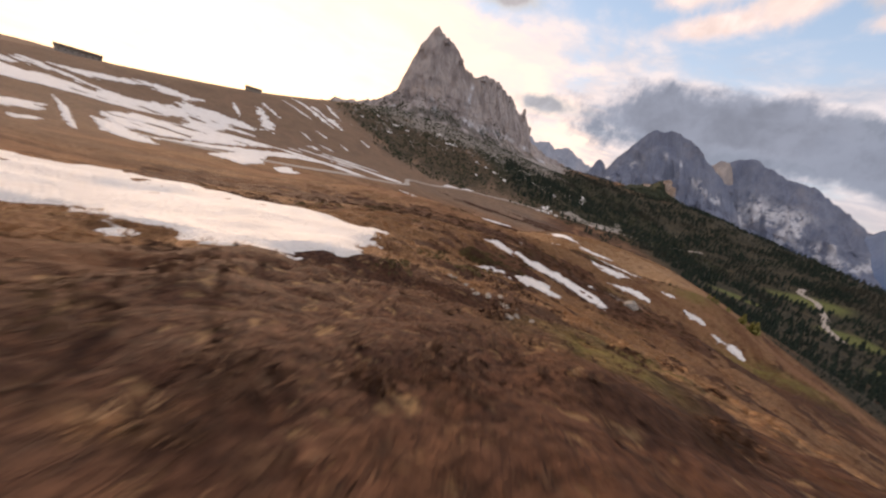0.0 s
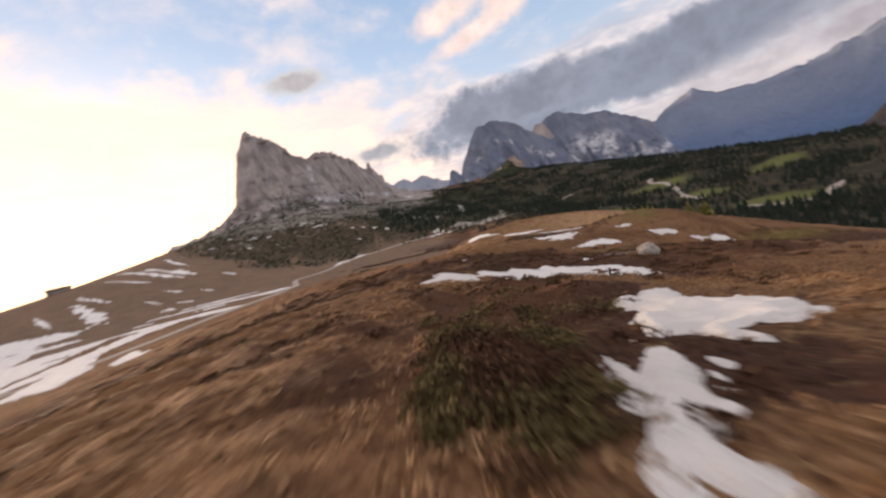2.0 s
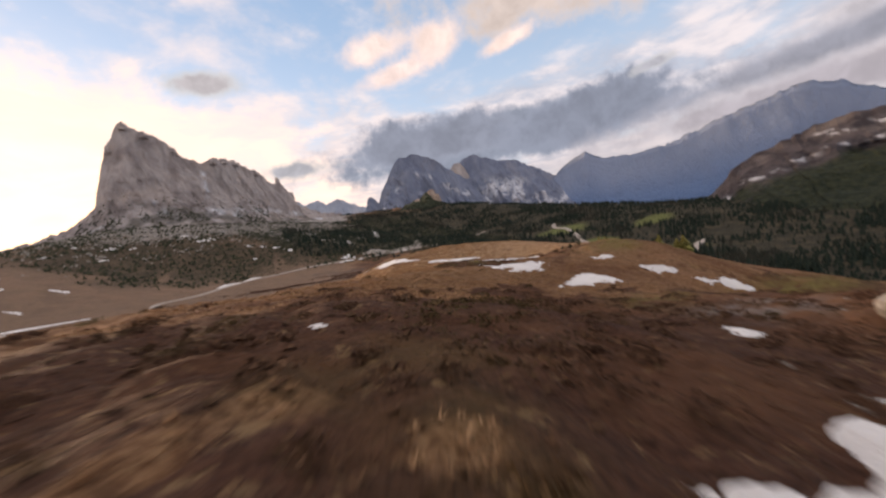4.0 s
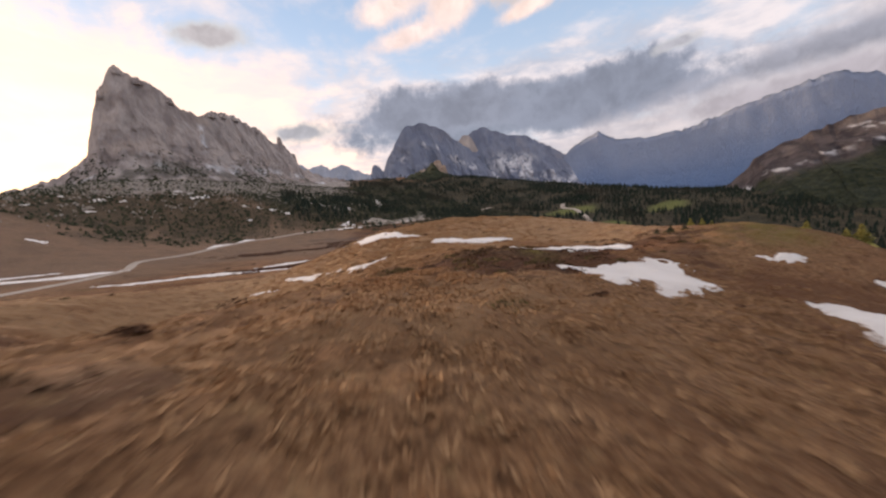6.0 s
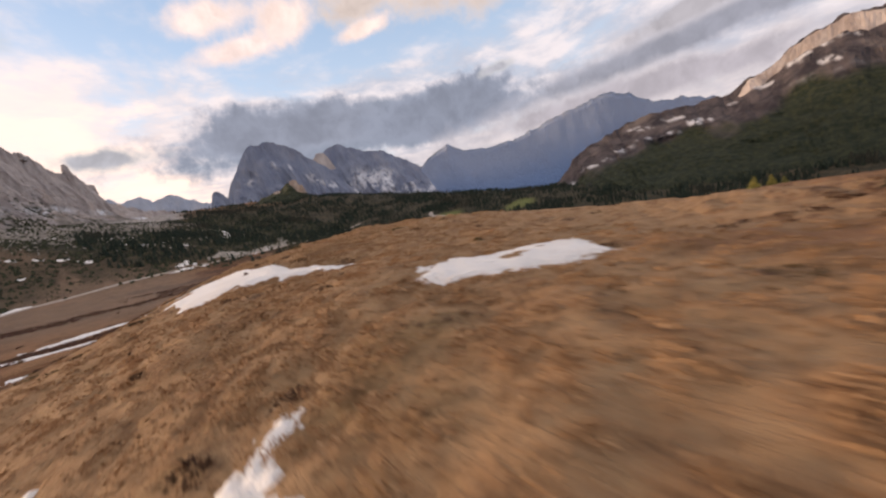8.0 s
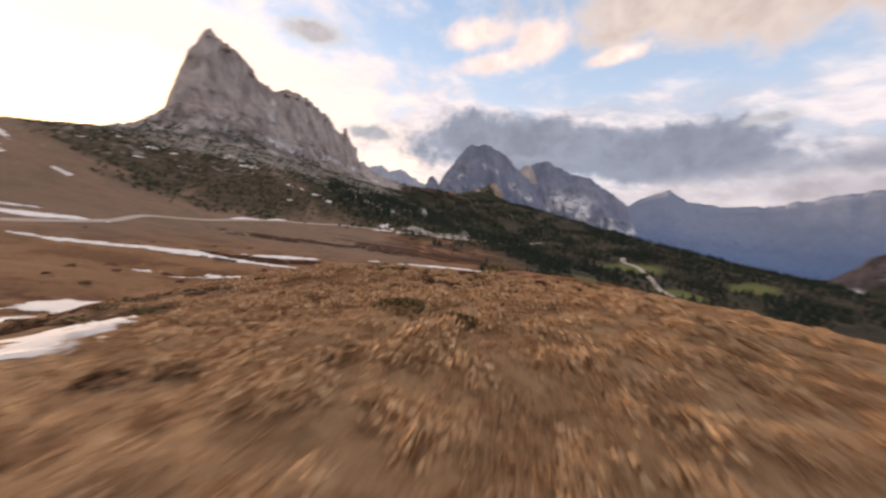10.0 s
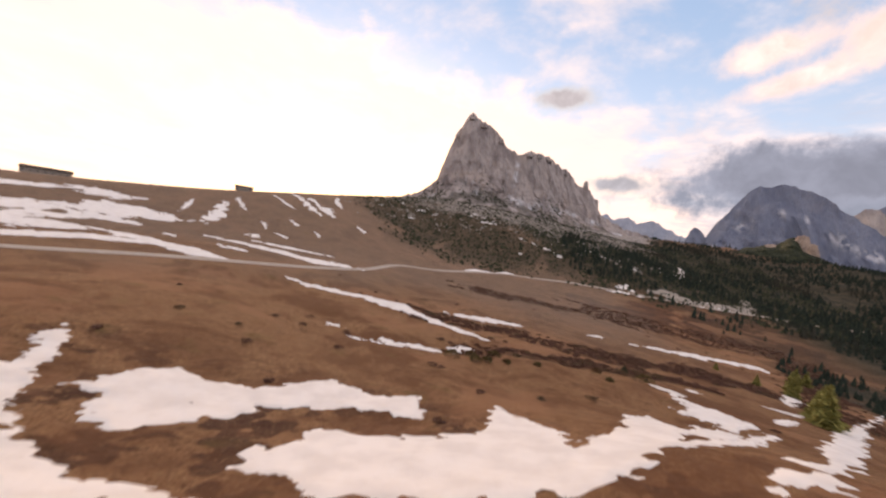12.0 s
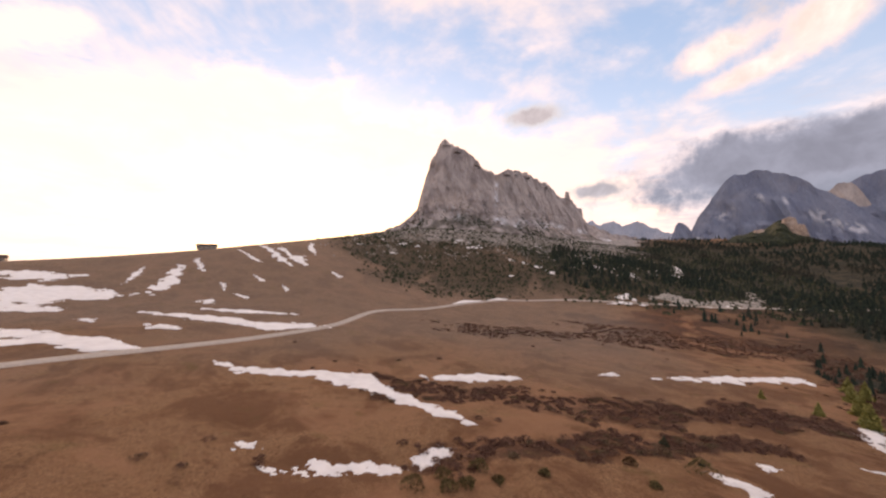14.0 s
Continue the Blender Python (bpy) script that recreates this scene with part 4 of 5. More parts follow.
snow_patch([(60.2, 73.5), (66.3, 72.1), (66.1, 69.2), (62.4, 71.8)], 352)
snow_patch([(24.9, 55.5), (25.2, 54.7), (24.1, 53.8), (23.2, 54.1)], 359)
snow_patch([(11.9, 57.7), (12.3, 58.0), (12.4, 57.2), (12.1, 57.2)], 366)
snow_patch([(34.6, 84.2), (39.2, 83.9), (44.4, 85.6), (45.5, 84.2), (44.1, 82.9), (41.3, 81.0), (40.5, 79.7), (35.5, 79.3), (36.8, 80.6), (33.9, 80.2), (34.2, 81.0)], 373)
snow_patch([(52.5, 82.8), (55.5, 80.8), (53.7, 80.5), (52.7, 81.8)], 380)
snow_patch([(40.0, 108.3), (43.9, 109.7), (50.5, 106.4), (45.9, 103.0), (40.5, 106.2)], 387)
snow_patch([(29.9, 110.4), (31.4, 105.1), (33.4, 105.6), (32.3, 103.1), (30.7, 102.4), (29.3, 103.8)], 394)
snow_patch([(24.8, 122.9), (28.1, 115.4), (29.8, 111.4), (27.7, 114.1), (26.3, 115.5)], 401)
snow_patch([(20.4, 120.7), (21.9, 120.3), (23.8, 117.6), (21.7, 119.6)], 408)
snow_patch([(25.5, 122.5), (28.2, 116.0), (30.4, 105.3), (29.0, 111.6), (26.7, 118.5)], 415)
snow_patch([(2.8, 24.0), (4.2, 26.6), (4.3, 25.9), (3.4, 24.2)], 422)
snow_patch([(42.5, 140.4), (42.5, 132.3), (42.6, 128.9), (43.3, 126.9), (42.7, 124.1), (42.9, 123.1), (43.8, 121.6), (44.3, 119.4), (44.6, 118.2), (45.3, 117.5), (44.7, 117.5), (36.9, 124.8), (36.2, 128.4), (37.2, 130.1), (38.5, 130.0), (39.8, 143.2)], 429)
snow_patch([(36.6, 137.9), (36.7, 140.7), (39.5, 134.5), (38.9, 131.7), (38.4, 131.6)], 436)
snow_patch([(-0.5, 185.7), (2.2, 188.6), (-7.0, 196.4), (-10.9, 200.9), (-0.9, 195.1), (8.4, 187.2), (18.5, 181.3), (16.9, 180.5), (10.9, 182.7), (6.2, 182.8)], 443)
snow_patch([(16.7, 182.3), (26.0, 179.4), (32.8, 178.1), (37.2, 179.4), (44.2, 179.5), (48.5, 181.3), (54.8, 181.9), (60.7, 184.8), (65.0, 186.7), (68.0, 187.8), (67.5, 186.5), (63.0, 182.5), (60.1, 180.9), (53.8, 178.3), (49.0, 176.5), (44.1, 174.2), (38.5, 170.5), (34.5, 166.5), (26.0, 167.0), (19.0, 172.5), (10.0, 178.0), (15.7, 179.0)], 450)
snow_patch([(11.9, 189.2), (10.1, 197.4), (12.2, 202.6), (18.0, 202.2), (23.7, 205.2), (29.3, 217.6), (39.1, 215.4), (44.8, 219.8), (50.7, 209.3), (43.8, 208.9), (38.0, 207.5), (30.6, 201.7), (28.4, 192.9), (25.8, 184.8), (22.1, 185.0), (15.5, 189.5)], 457)
snow_patch([(39.6, 185.4), (38.4, 190.2), (39.7, 198.6), (47.6, 201.0), (58.2, 205.1), (57.9, 224.0), (67.8, 209.1), (68.5, 201.3), (72.3, 210.1), (76.0, 214.6), (83.2, 238.1), (88.0, 240.7), (81.9, 218.7), (83.2, 215.3), (81.6, 210.3), (85.3, 212.3), (102.4, 239.4), (109.8, 248.7), (111.8, 247.6), (102.2, 235.4), (87.7, 212.1), (79.8, 205.3), (76.0, 200.8), (73.0, 195.5), (67.4, 190.4), (58.1, 186.5), (48.9, 184.0), (44.5, 185.6)], 464)
snow_patch([(82.4, 215.7), (91.8, 233.1), (95.2, 242.9), (98.3, 243.0), (101.8, 240.5), (92.1, 224.5), (86.4, 217.4)], 465)
snow_patch([(93.7, 252.4), (100.3, 256.3), (106.3, 259.4), (108.9, 254.2), (111.1, 250.9), (103.0, 245.7), (101.0, 249.3), (97.6, 250.5)], 466)
snow_patch([(100.2, 272.6), (103.1, 271.0), (100.5, 266.1), (103.5, 261.7), (100.3, 260.7), (98.3, 264.2)], 467)
snow_patch([(75.6, 190.5), (81.9, 194.9), (112.1, 237.1), (152.1, 294.1), (221.4, 375.1), (177.0, 319.9), (142.9, 272.2), (89.3, 200.3), (80.4, 191.7), (76.9, 189.8)], 485)
snow_patch([(-48.2, 296.2), (-34.2, 295.6), (-18.6, 305.1), (5.7, 314.2), (17.1, 303.2), (40.5, 292.4), (51.4, 284.6), (46.8, 284.7), (29.0, 291.8), (13.6, 298.0), (-10.9, 300.6), (-30.8, 292.1)], 506)
snow_patch([(12.7, 252.0), (22.3, 253.7), (19.9, 256.7), (27.4, 258.3), (31.2, 260.0), (40.0, 260.9), (38.7, 258.6), (29.3, 255.2), (17.1, 251.2)], 513)
snow_patch([(39.5, 263.9), (41.7, 269.9), (45.8, 272.8), (45.5, 269.2), (41.9, 262.0)], 520)
snow_patch([(0.8, 257.2), (4.7, 259.6), (7.1, 256.9), (4.0, 255.0)], 527)
snow_patch([(22.5, 322.4), (42.1, 340.7), (55.1, 339.7), (43.0, 327.4)], 534)
snow_patch([(112.7, 371.1), (137.7, 388.7), (203.1, 434.3), (196.6, 419.2), (133.4, 377.5)], 541)
snow_patch([(-151.4, 289.8), (-122.9, 292.8), (-90.1, 295.6), (-78.0, 291.0), (-86.5, 281.2), (-117.7, 283.6), (-130.4, 280.5)], 548)
snow_patch([(-158.3, 350.6), (-119.3, 362.2), (-79.0, 361.2), (-56.5, 376.8), (-69.4, 350.0), (-114.8, 347.5)], 555)
snow_patch([(-147.1, 379.1), (-123.8, 392.3), (-95.1, 401.0), (-115.7, 383.7)], 562)
snow_patch([(-285.6, 348.7), (-287.8, 366.4), (-266.2, 380.6), (-220.0, 384.2), (-219.8, 366.9), (-239.8, 348.5), (-243.9, 330.6)], 569)
snow_patch([(-340.8, 372.6), (-331.7, 390.9), (-302.1, 400.4), (-295.1, 386.0), (-309.0, 367.4)], 576)
snow_patch([(-219.7, 391.5), (-239.0, 419.9), (-264.1, 448.4), (-270.2, 462.4), (-249.1, 443.6), (-221.9, 411.7), (-214.2, 393.5)], 583)
snow_patch([(-254.9, 401.9), (-277.6, 424.2), (-292.3, 444.0), (-269.6, 423.3)], 590)
snow_patch([(-277.7, 482.6), (-278.8, 487.4), (-240.5, 460.2), (-246.2, 460.5)], 597)
snow_patch([(-283.9, 543.0), (-256.5, 530.1), (-225.1, 514.6), (-240.4, 517.4)], 604)
snow_patch([(-288.0, 583.6), (-262.6, 572.7), (-199.2, 530.0), (-216.5, 533.0)], 611)
snow_patch([(-265.5, 660.8), (-212.6, 595.9), (-240.5, 616.8)], 618)
snow_patch([(-260.7, 588.9), (-219.0, 560.1), (-191.4, 544.1), (-215.9, 551.1)], 625)
snow_patch([(97.8, 277.7), (101.0, 275.2), (103.0, 272.2), (98.6, 272.0)], 632)
snow_patch([(110.6, 289.7), (113.8, 287.6), (110.2, 284.6)], 639)
snow_patch([(162.6, 340.1), (164.6, 333.2), (155.2, 320.2), (154.0, 323.4)], 646)
snow_patch([(89.7, 364.1), (98.2, 372.8), (97.5, 366.8)], 653)
snow_patch([(-173.0, 397.1), (-172.1, 405.4), (-159.5, 397.9), (-162.5, 392.5)], 660)
snow_patch([(-204.9, 445.3), (-198.0, 444.7), (-184.3, 430.1)], 667)
snow_patch([(-164.2, 474.3), (-153.1, 469.6), (-149.1, 461.0)], 674)
snow_patch([(-172.7, 428.9), (-157.9, 428.0), (-153.4, 422.1)], 681)
snow_patch([(-20.8, 607.4), (-25.9, 571.3), (13.5, 658.2), (27.8, 659.9)], 688)
snow_patch([(-234.4, 326.4), (-201.1, 336.3), (-186.3, 330.8), (-210.6, 315.9)], 695)
snow_patch([(-116.5, 322.5), (-103.8, 329.1), (-96.5, 323.2), (-106.8, 316.1)], 702)
snow_patch([(-156.2, 316.6), (-153.4, 323.0), (-141.7, 316.1)], 709)
snow_patch([(160.2, 336.1), (172.2, 349.0), (167.1, 334.0), (156.1, 323.7)], 716)
snow_patch([(136.4, 299.1), (146.8, 300.8), (143.2, 296.3)], 723)
snow_patch([(125.3, 273.6), (136.7, 285.2), (127.3, 270.7), (121.8, 266.3)], 730)
snow_patch([(96.1, 277.1), (100.1, 275.6), (103.2, 272.5), (98.0, 272.9)], 737)
snow_patch([(82.6, 239.1), (87.4, 243.6), (89.0, 238.6), (91.2, 230.1), (83.9, 217.5), (77.2, 214.9), (77.6, 223.0)], 744)
snow_patch([(98.0, 261.0), (107.5, 261.7), (110.5, 251.9), (106.2, 248.5), (100.1, 256.1)], 751)

_rng = random.Random(31)
for _x, _y, _r, _n in ((180, 690, 26, 4), (250, 700, 30, 4), (300, 705, 16, 3), (60, 760, 60, 6), (200, 830, 70, 7), (310, 900, 45, 5), (-60, 800, 60, 6), (-180, 760, 60, 6), (120, 900, 60, 6)):
    for _k in range(_n):
        _cx, _cy, _a, _long = _x + _rng.uniform(-_r, _r), _y + _rng.uniform(-_r, _r) * 0.6, _rng.uniform(-0.6, 0.6), _rng.uniform(3, 8)
        _ring = [(_long * math.cos(v), _long * _rng.uniform(0.25, 0.6) * math.sin(v)) for v in (0.3, 1.2, 2.2, 3.1, 4.2, 5.4)]
        snow_patch([(_cx + u * math.cos(_a) - v * math.sin(_a), _cy + u * math.sin(_a) + v * math.cos(_a)) for u, v in _ring], 800 + 9 * _k + int(_r))


def make_stone():
    m, g, b, p = material("lichened_limestone", 0.9)
    f = g.noise(p, 5.0, 5.0, 0.65)
    col = g.mix(g.ramp(f, 0.35, 0.65), rgb(0.20, 0.175, 0.15), rgb(0.46, 0.42, 0.37))
    col = g.mix(g.ramp(g.noise(p, 1.5, 4.0), 0.58, 0.7), col, rgb(0.16, 0.14, 0.07))
    g.put(b.inputs["Base Color"], col)
    bump(g, b, f, 0.8, 0.1)
    return m


STONE = make_stone()
snow_patch([(203.3, 705.2), (232.7, 737.2), (257.3, 714.7), (321.0, 734.1), (382.2, 846.1), (326.7, 710.1), (258.2, 686.1)], 100, STONE, "pale limestone gravel bank beside the pass road")


# ---- plants ----


def make_leaf(name, dark, light, dry=None, patch=0.15):
    m, g, b, p = material(name, 0.85)
    island = g.tree.nodes.new("ShaderNodeNewGeometry").outputs["Random Per Island"]
    col = g.mix(island, dark, light)
    if dry:
        col = g.mix(g.ramp(g.noise(p, patch, 4.0), 0.5, 0.68), col, dry)
    col = g.mix(g.math("MULTIPLY", g.ramp(g.noise(p, 2.5, 3.0), 0.4, 0.7), 0.35), col, dark)
    g.put(b.inputs["Base Color"], col)
    return m


STRAW = make_leaf("dry_grass", rgb(0.24, 0.126, 0.062), rgb(0.50, 0.31, 0.168), rgb(0.38, 0.21, 0.105))
# dry grass in a lighter colour, to offset the shade within the hummocks
STRAW_LIFTED = make_leaf("lightened_grass", rgb(0.36, 0.21, 0.11), rgb(0.64, 0.44, 0.26), rgb(0.50, 0.31, 0.17))
HEATHER = make_leaf("dwarf_heath", rgb(0.048, 0.023, 0.014), rgb(0.16, 0.082, 0.045), rgb(0.085, 0.06, 0.022))
SHRUB = make_leaf("alpine_shrub", rgb(0.060, 0.046, 0.020), rgb(0.19, 0.14, 0.058), rgb(0.13, 0.070, 0.033))
BANK_HEATH = make_leaf("bank_heath", rgb(0.095, 0.050, 0.037), rgb(0.22, 0.115, 0.078), rgb(0.14, 0.10, 0.055))
NEEDLES = make_leaf("conifer_needles", rgb(0.016, 0.027, 0.021), rgb(0.042, 0.057, 0.038), rgb(0.055, 0.050, 0.036), 0.012)
LARCH = make_leaf("spring_larch_needles", rgb(0.19, 0.18, 0.05), rgb(0.36, 0.32, 0.10))
MUGO = make_leaf("mountain_pine_needles", rgb(0.026, 0.032, 0.020), rgb(0.075, 0.08, 0.042))
BARK = make_leaf("larch_bark", rgb(0.06, 0.045, 0.035), rgb(0.12, 0.09, 0.07))

LINE = np.array([eye[:2] for _, eye, *_ in PATH])


def soup(name, tris, mat):
    """One mesh of loose triangles: an array of corners, (n, 3, 3)."""
    n = len(tris)
    me = bpy.data.meshes.new(name)
    me.vertices.add(3 * n), me.loops.add(3 * n), me.polygons.add(n)
    me.vertices.foreach_set("co", np.asarray(tris, np.float32).ravel())
    me.loops.foreach_set("vertex_index", np.arange(3 * n, dtype=np.int32))
    me.polygons.foreach_set("loop_start", np.arange(0, 3 * n, 3, dtype=np.int32))
    me.update(calc_edges=True)
    me.materials.append(mat)
    return new(name, me)


def full_ground(x, y):
    return ground_z(x, y) + tussocks(x, y) * smooth(200, 110, np.hypot(x - 30, y - 80))


def beside_path(rng, count, reach, power=1.0):
    """Places strewn along the flight line's ground, thinner to the sides."""
    seg = np.linalg.norm(np.diff(LINE, axis=0), axis=1)
    s = np.r_[0, np.cumsum(seg)]
    u = rng.uniform(-6, s[20] + 6, count)
    x, y = np.interp(u, s, LINE[:, 0]), np.interp(u, s, LINE[:, 1])
    back = np.minimum(u, 0)
    d = reach * rng.random(count) ** power * rng.choice([-1, 1], count)
    a = rng.uniform(-0.6, 0.6, count)
    return x + d * np.cos(a), y + back + d * np.sin(a) * 0.8


def snow_free(x, y):
    """False within the larger drifts near the path."""
    ok = np.ones(len(x), bool)
    for outline, lo, hi in DRIFTS:
        box = (x > lo[0]) & (x < hi[0]) & (y > lo[1]) & (y < hi[1])
        if box.any():
            ok[box] &= inside(outline, x[box], y[box]) < 0.12
    return ok


def tufts(name, x, y, blades, tall, wide, lean, mat, rng, sink=0.02):
    """Bunches of pointed blades, one triangle each."""
    n = len(x)
    z = full_ground(x, y) - sink
    base = np.stack([x, y, z], -1)[:, None]
    a = rng.uniform(0, 2 * np.pi, (n, blades))
    size = rng.uniform(0.6, 1.3, (n, 1)) * rng.uniform(0.6, 1.1, (n, blades))
    out = np.stack([np.cos(a), np.sin(a), 0 * a], -1)
    across = np.stack([-np.sin(a), np.cos(a), 0 * a], -1) * (wide * size)[..., None]
    root = base + out * (0.25 * tall * size)[..., None] * rng.random((n, blades, 1))
    tip = root + out * (lean * tall * size)[..., None] + np.array([0.25, -0.1, 0]) * (tall * size)[..., None] * 0.6
    tip[..., 2] += tall * size * rng.uniform(0.6, 1.0, (n, blades))
    tris = np.stack([root - across, root + across, tip], 2)
    return soup(name, tris.reshape(-1, 3, 3), mat)


def mounds(name, x, y, wide, high, leaves, mat, rng, spray=0.045):
    """Low domed shrubs: short leaf sprays standing all over a flattened dome."""
    n = len(x)
    size = rng.uniform(0.6, 1.35, (n, 1))
    r, a = np.sqrt(rng.random((n, leaves))), rng.uniform(0, 2 * np.pi, (n, leaves))
    ragged = 1 + 0.25 * np.sin(3 * a + rng.uniform(0, 6.3, (n, 1)))
    px, py = x[:, None] + wide * size * ragged * r * np.cos(a), y[:, None] + wide * size * ragged * r * np.sin(a)
    pz = full_ground(x, y)[:, None] - 0.05 + high * size * np.sqrt(1 - 0.92 * r**2) * rng.uniform(0.75, 1.1, (n, leaves))
    c = np.stack([px, py, pz], -1)
    v = rng.normal(0, spray, (3, n, leaves, 3)) * np.array([1, 1, 0.8])
    v[2, ..., 2] += spray
    tris = np.stack([c + v[0], c + v[1], c + v[2]], 2)
    return soup(name, tris.reshape(-1, 3, 3), mat)


def plant_mounds():
    rng = np.random.default_rng(15)
    x, y = beside_path(rng, 9000, 30, 1.1)
    keep = snow_free(x, y) & (rng.random(len(x)) < smooth(0.05, 0.6, heathy(x, y) + heath_bias(x, y)) * (0.12 + 0.43 * smooth(9, 16, y)) + 0.012)
    x, y = x[keep], y[keep]
    green = ((wave(x / 6, y / 6, 0, 88) > 0.25) | (np.hypot(x - 2.3, y - 25.8) < 1.7)) & (rng.random(len(x)) < 0.7) & ((y < 44) | (y > 66))
    tagged(mounds("heath_mounds", x[~green], y[~green], 0.42, 0.20, 90, HEATHER, rng), "low red-brown heath mounds on the ridge", "heath", kind="stuff")
    tagged(mounds("alpine_shrubs", x[green], y[green], 0.5, 0.24, 100, SHRUB, rng), "low olive-green alpine shrubs on the ridge", "shrubs", kind="stuff")
    x, y = beside_path(rng, 8000, 22, 1.2)
    keep = snow_free(x, y) & (heathy(x, y) + heath_bias(x, y) < 0.1)
    tagged(mounds("grass_cushions", x[keep], y[keep], 0.34, 0.15, 80, STRAW, rng, 0.034), "rounded cushions of matted straw-coloured grass", "grass", kind="stuff")


def plant_ridge():
    rng = np.random.default_rng(5)
    x, y = beside_path(rng, 60000, 18, 1.4)
    keep = snow_free(x, y) & (heathy(x, y) + heath_bias(x, y) < 0.28)
    x, y = x[keep], y[keep]
    tagged(tufts("grass_tufts", x, y, 7, 0.13, 0.02, 1.0, STRAW, rng), "dry straw-yellow grass tufts combed over the ridge", "grass", kind="stuff")
    x, y = beside_path(rng, 26000, 34, 1.2)
    keep = snow_free(x, y) & (heathy(x, y) + heath_bias(x, y) > 0.16)
    x, y = x[keep], y[keep]
    tagged(tufts("heather", x, y, 14, 0.10, 0.028, 1.3, HEATHER, rng, 0.03), "dark brown heather and dwarf shrubs in the hollows", "heather", kind="stuff")


def cones(x, y, z, tall, wide, layers, sides, rng, top=0.0):
    """Conifers: layers of drooping ragged skirts, as loose triangles."""
    n = len(x)
    tris = []
    for k in range(layers):
        lo, hi = k / layers * 0.85 + 0.08, min((k + 1.9) / (layers + 0.6), 1.0) + top
        r = wide * (1 - k / layers) ** 0.8
        a0 = rng.uniform(0, 6.3, n)
        for j in range(sides):
            a, b = a0 + 2 * np.pi * j / sides, a0 + 2 * np.pi * (j + 1.15) / sides
            ra, rb = r * rng.uniform(0.6, 1.15, n), r * rng.uniform(0.6, 1.15, n)
            da, db = rng.uniform(-0.05, 0.05, n), rng.uniform(-0.05, 0.05, n)
            tris.append(np.stack([np.stack([x + ra * np.cos(a), y + ra * np.sin(a), z + tall * (lo + da)], -1),
                                  np.stack([x + rb * np.cos(b), y + rb * np.sin(b), z + tall * (lo + db)], -1),
                                  np.stack([x, y, z + tall * hi], -1)], 1))
    return np.stack(tris, 1).reshape(-1, 3, 3)


def on_peak(x, y):
    """Height of the peak's own slopes, very low where there are none."""
    me = peak.data
    tree_of_faces = BVHTree.FromPolygons([v.co for v in me.vertices], [tuple(p.vertices) for p in me.polygons])
    down, out = Vector((0, 0, -1)), np.full(len(x), -999.0)
    for k in range(len(x)):
        spot = tree_of_faces.ray_cast(Vector((x[k], y[k], 900)), down)[0]
        if spot is not None:
            out[k] = spot.z
    return out


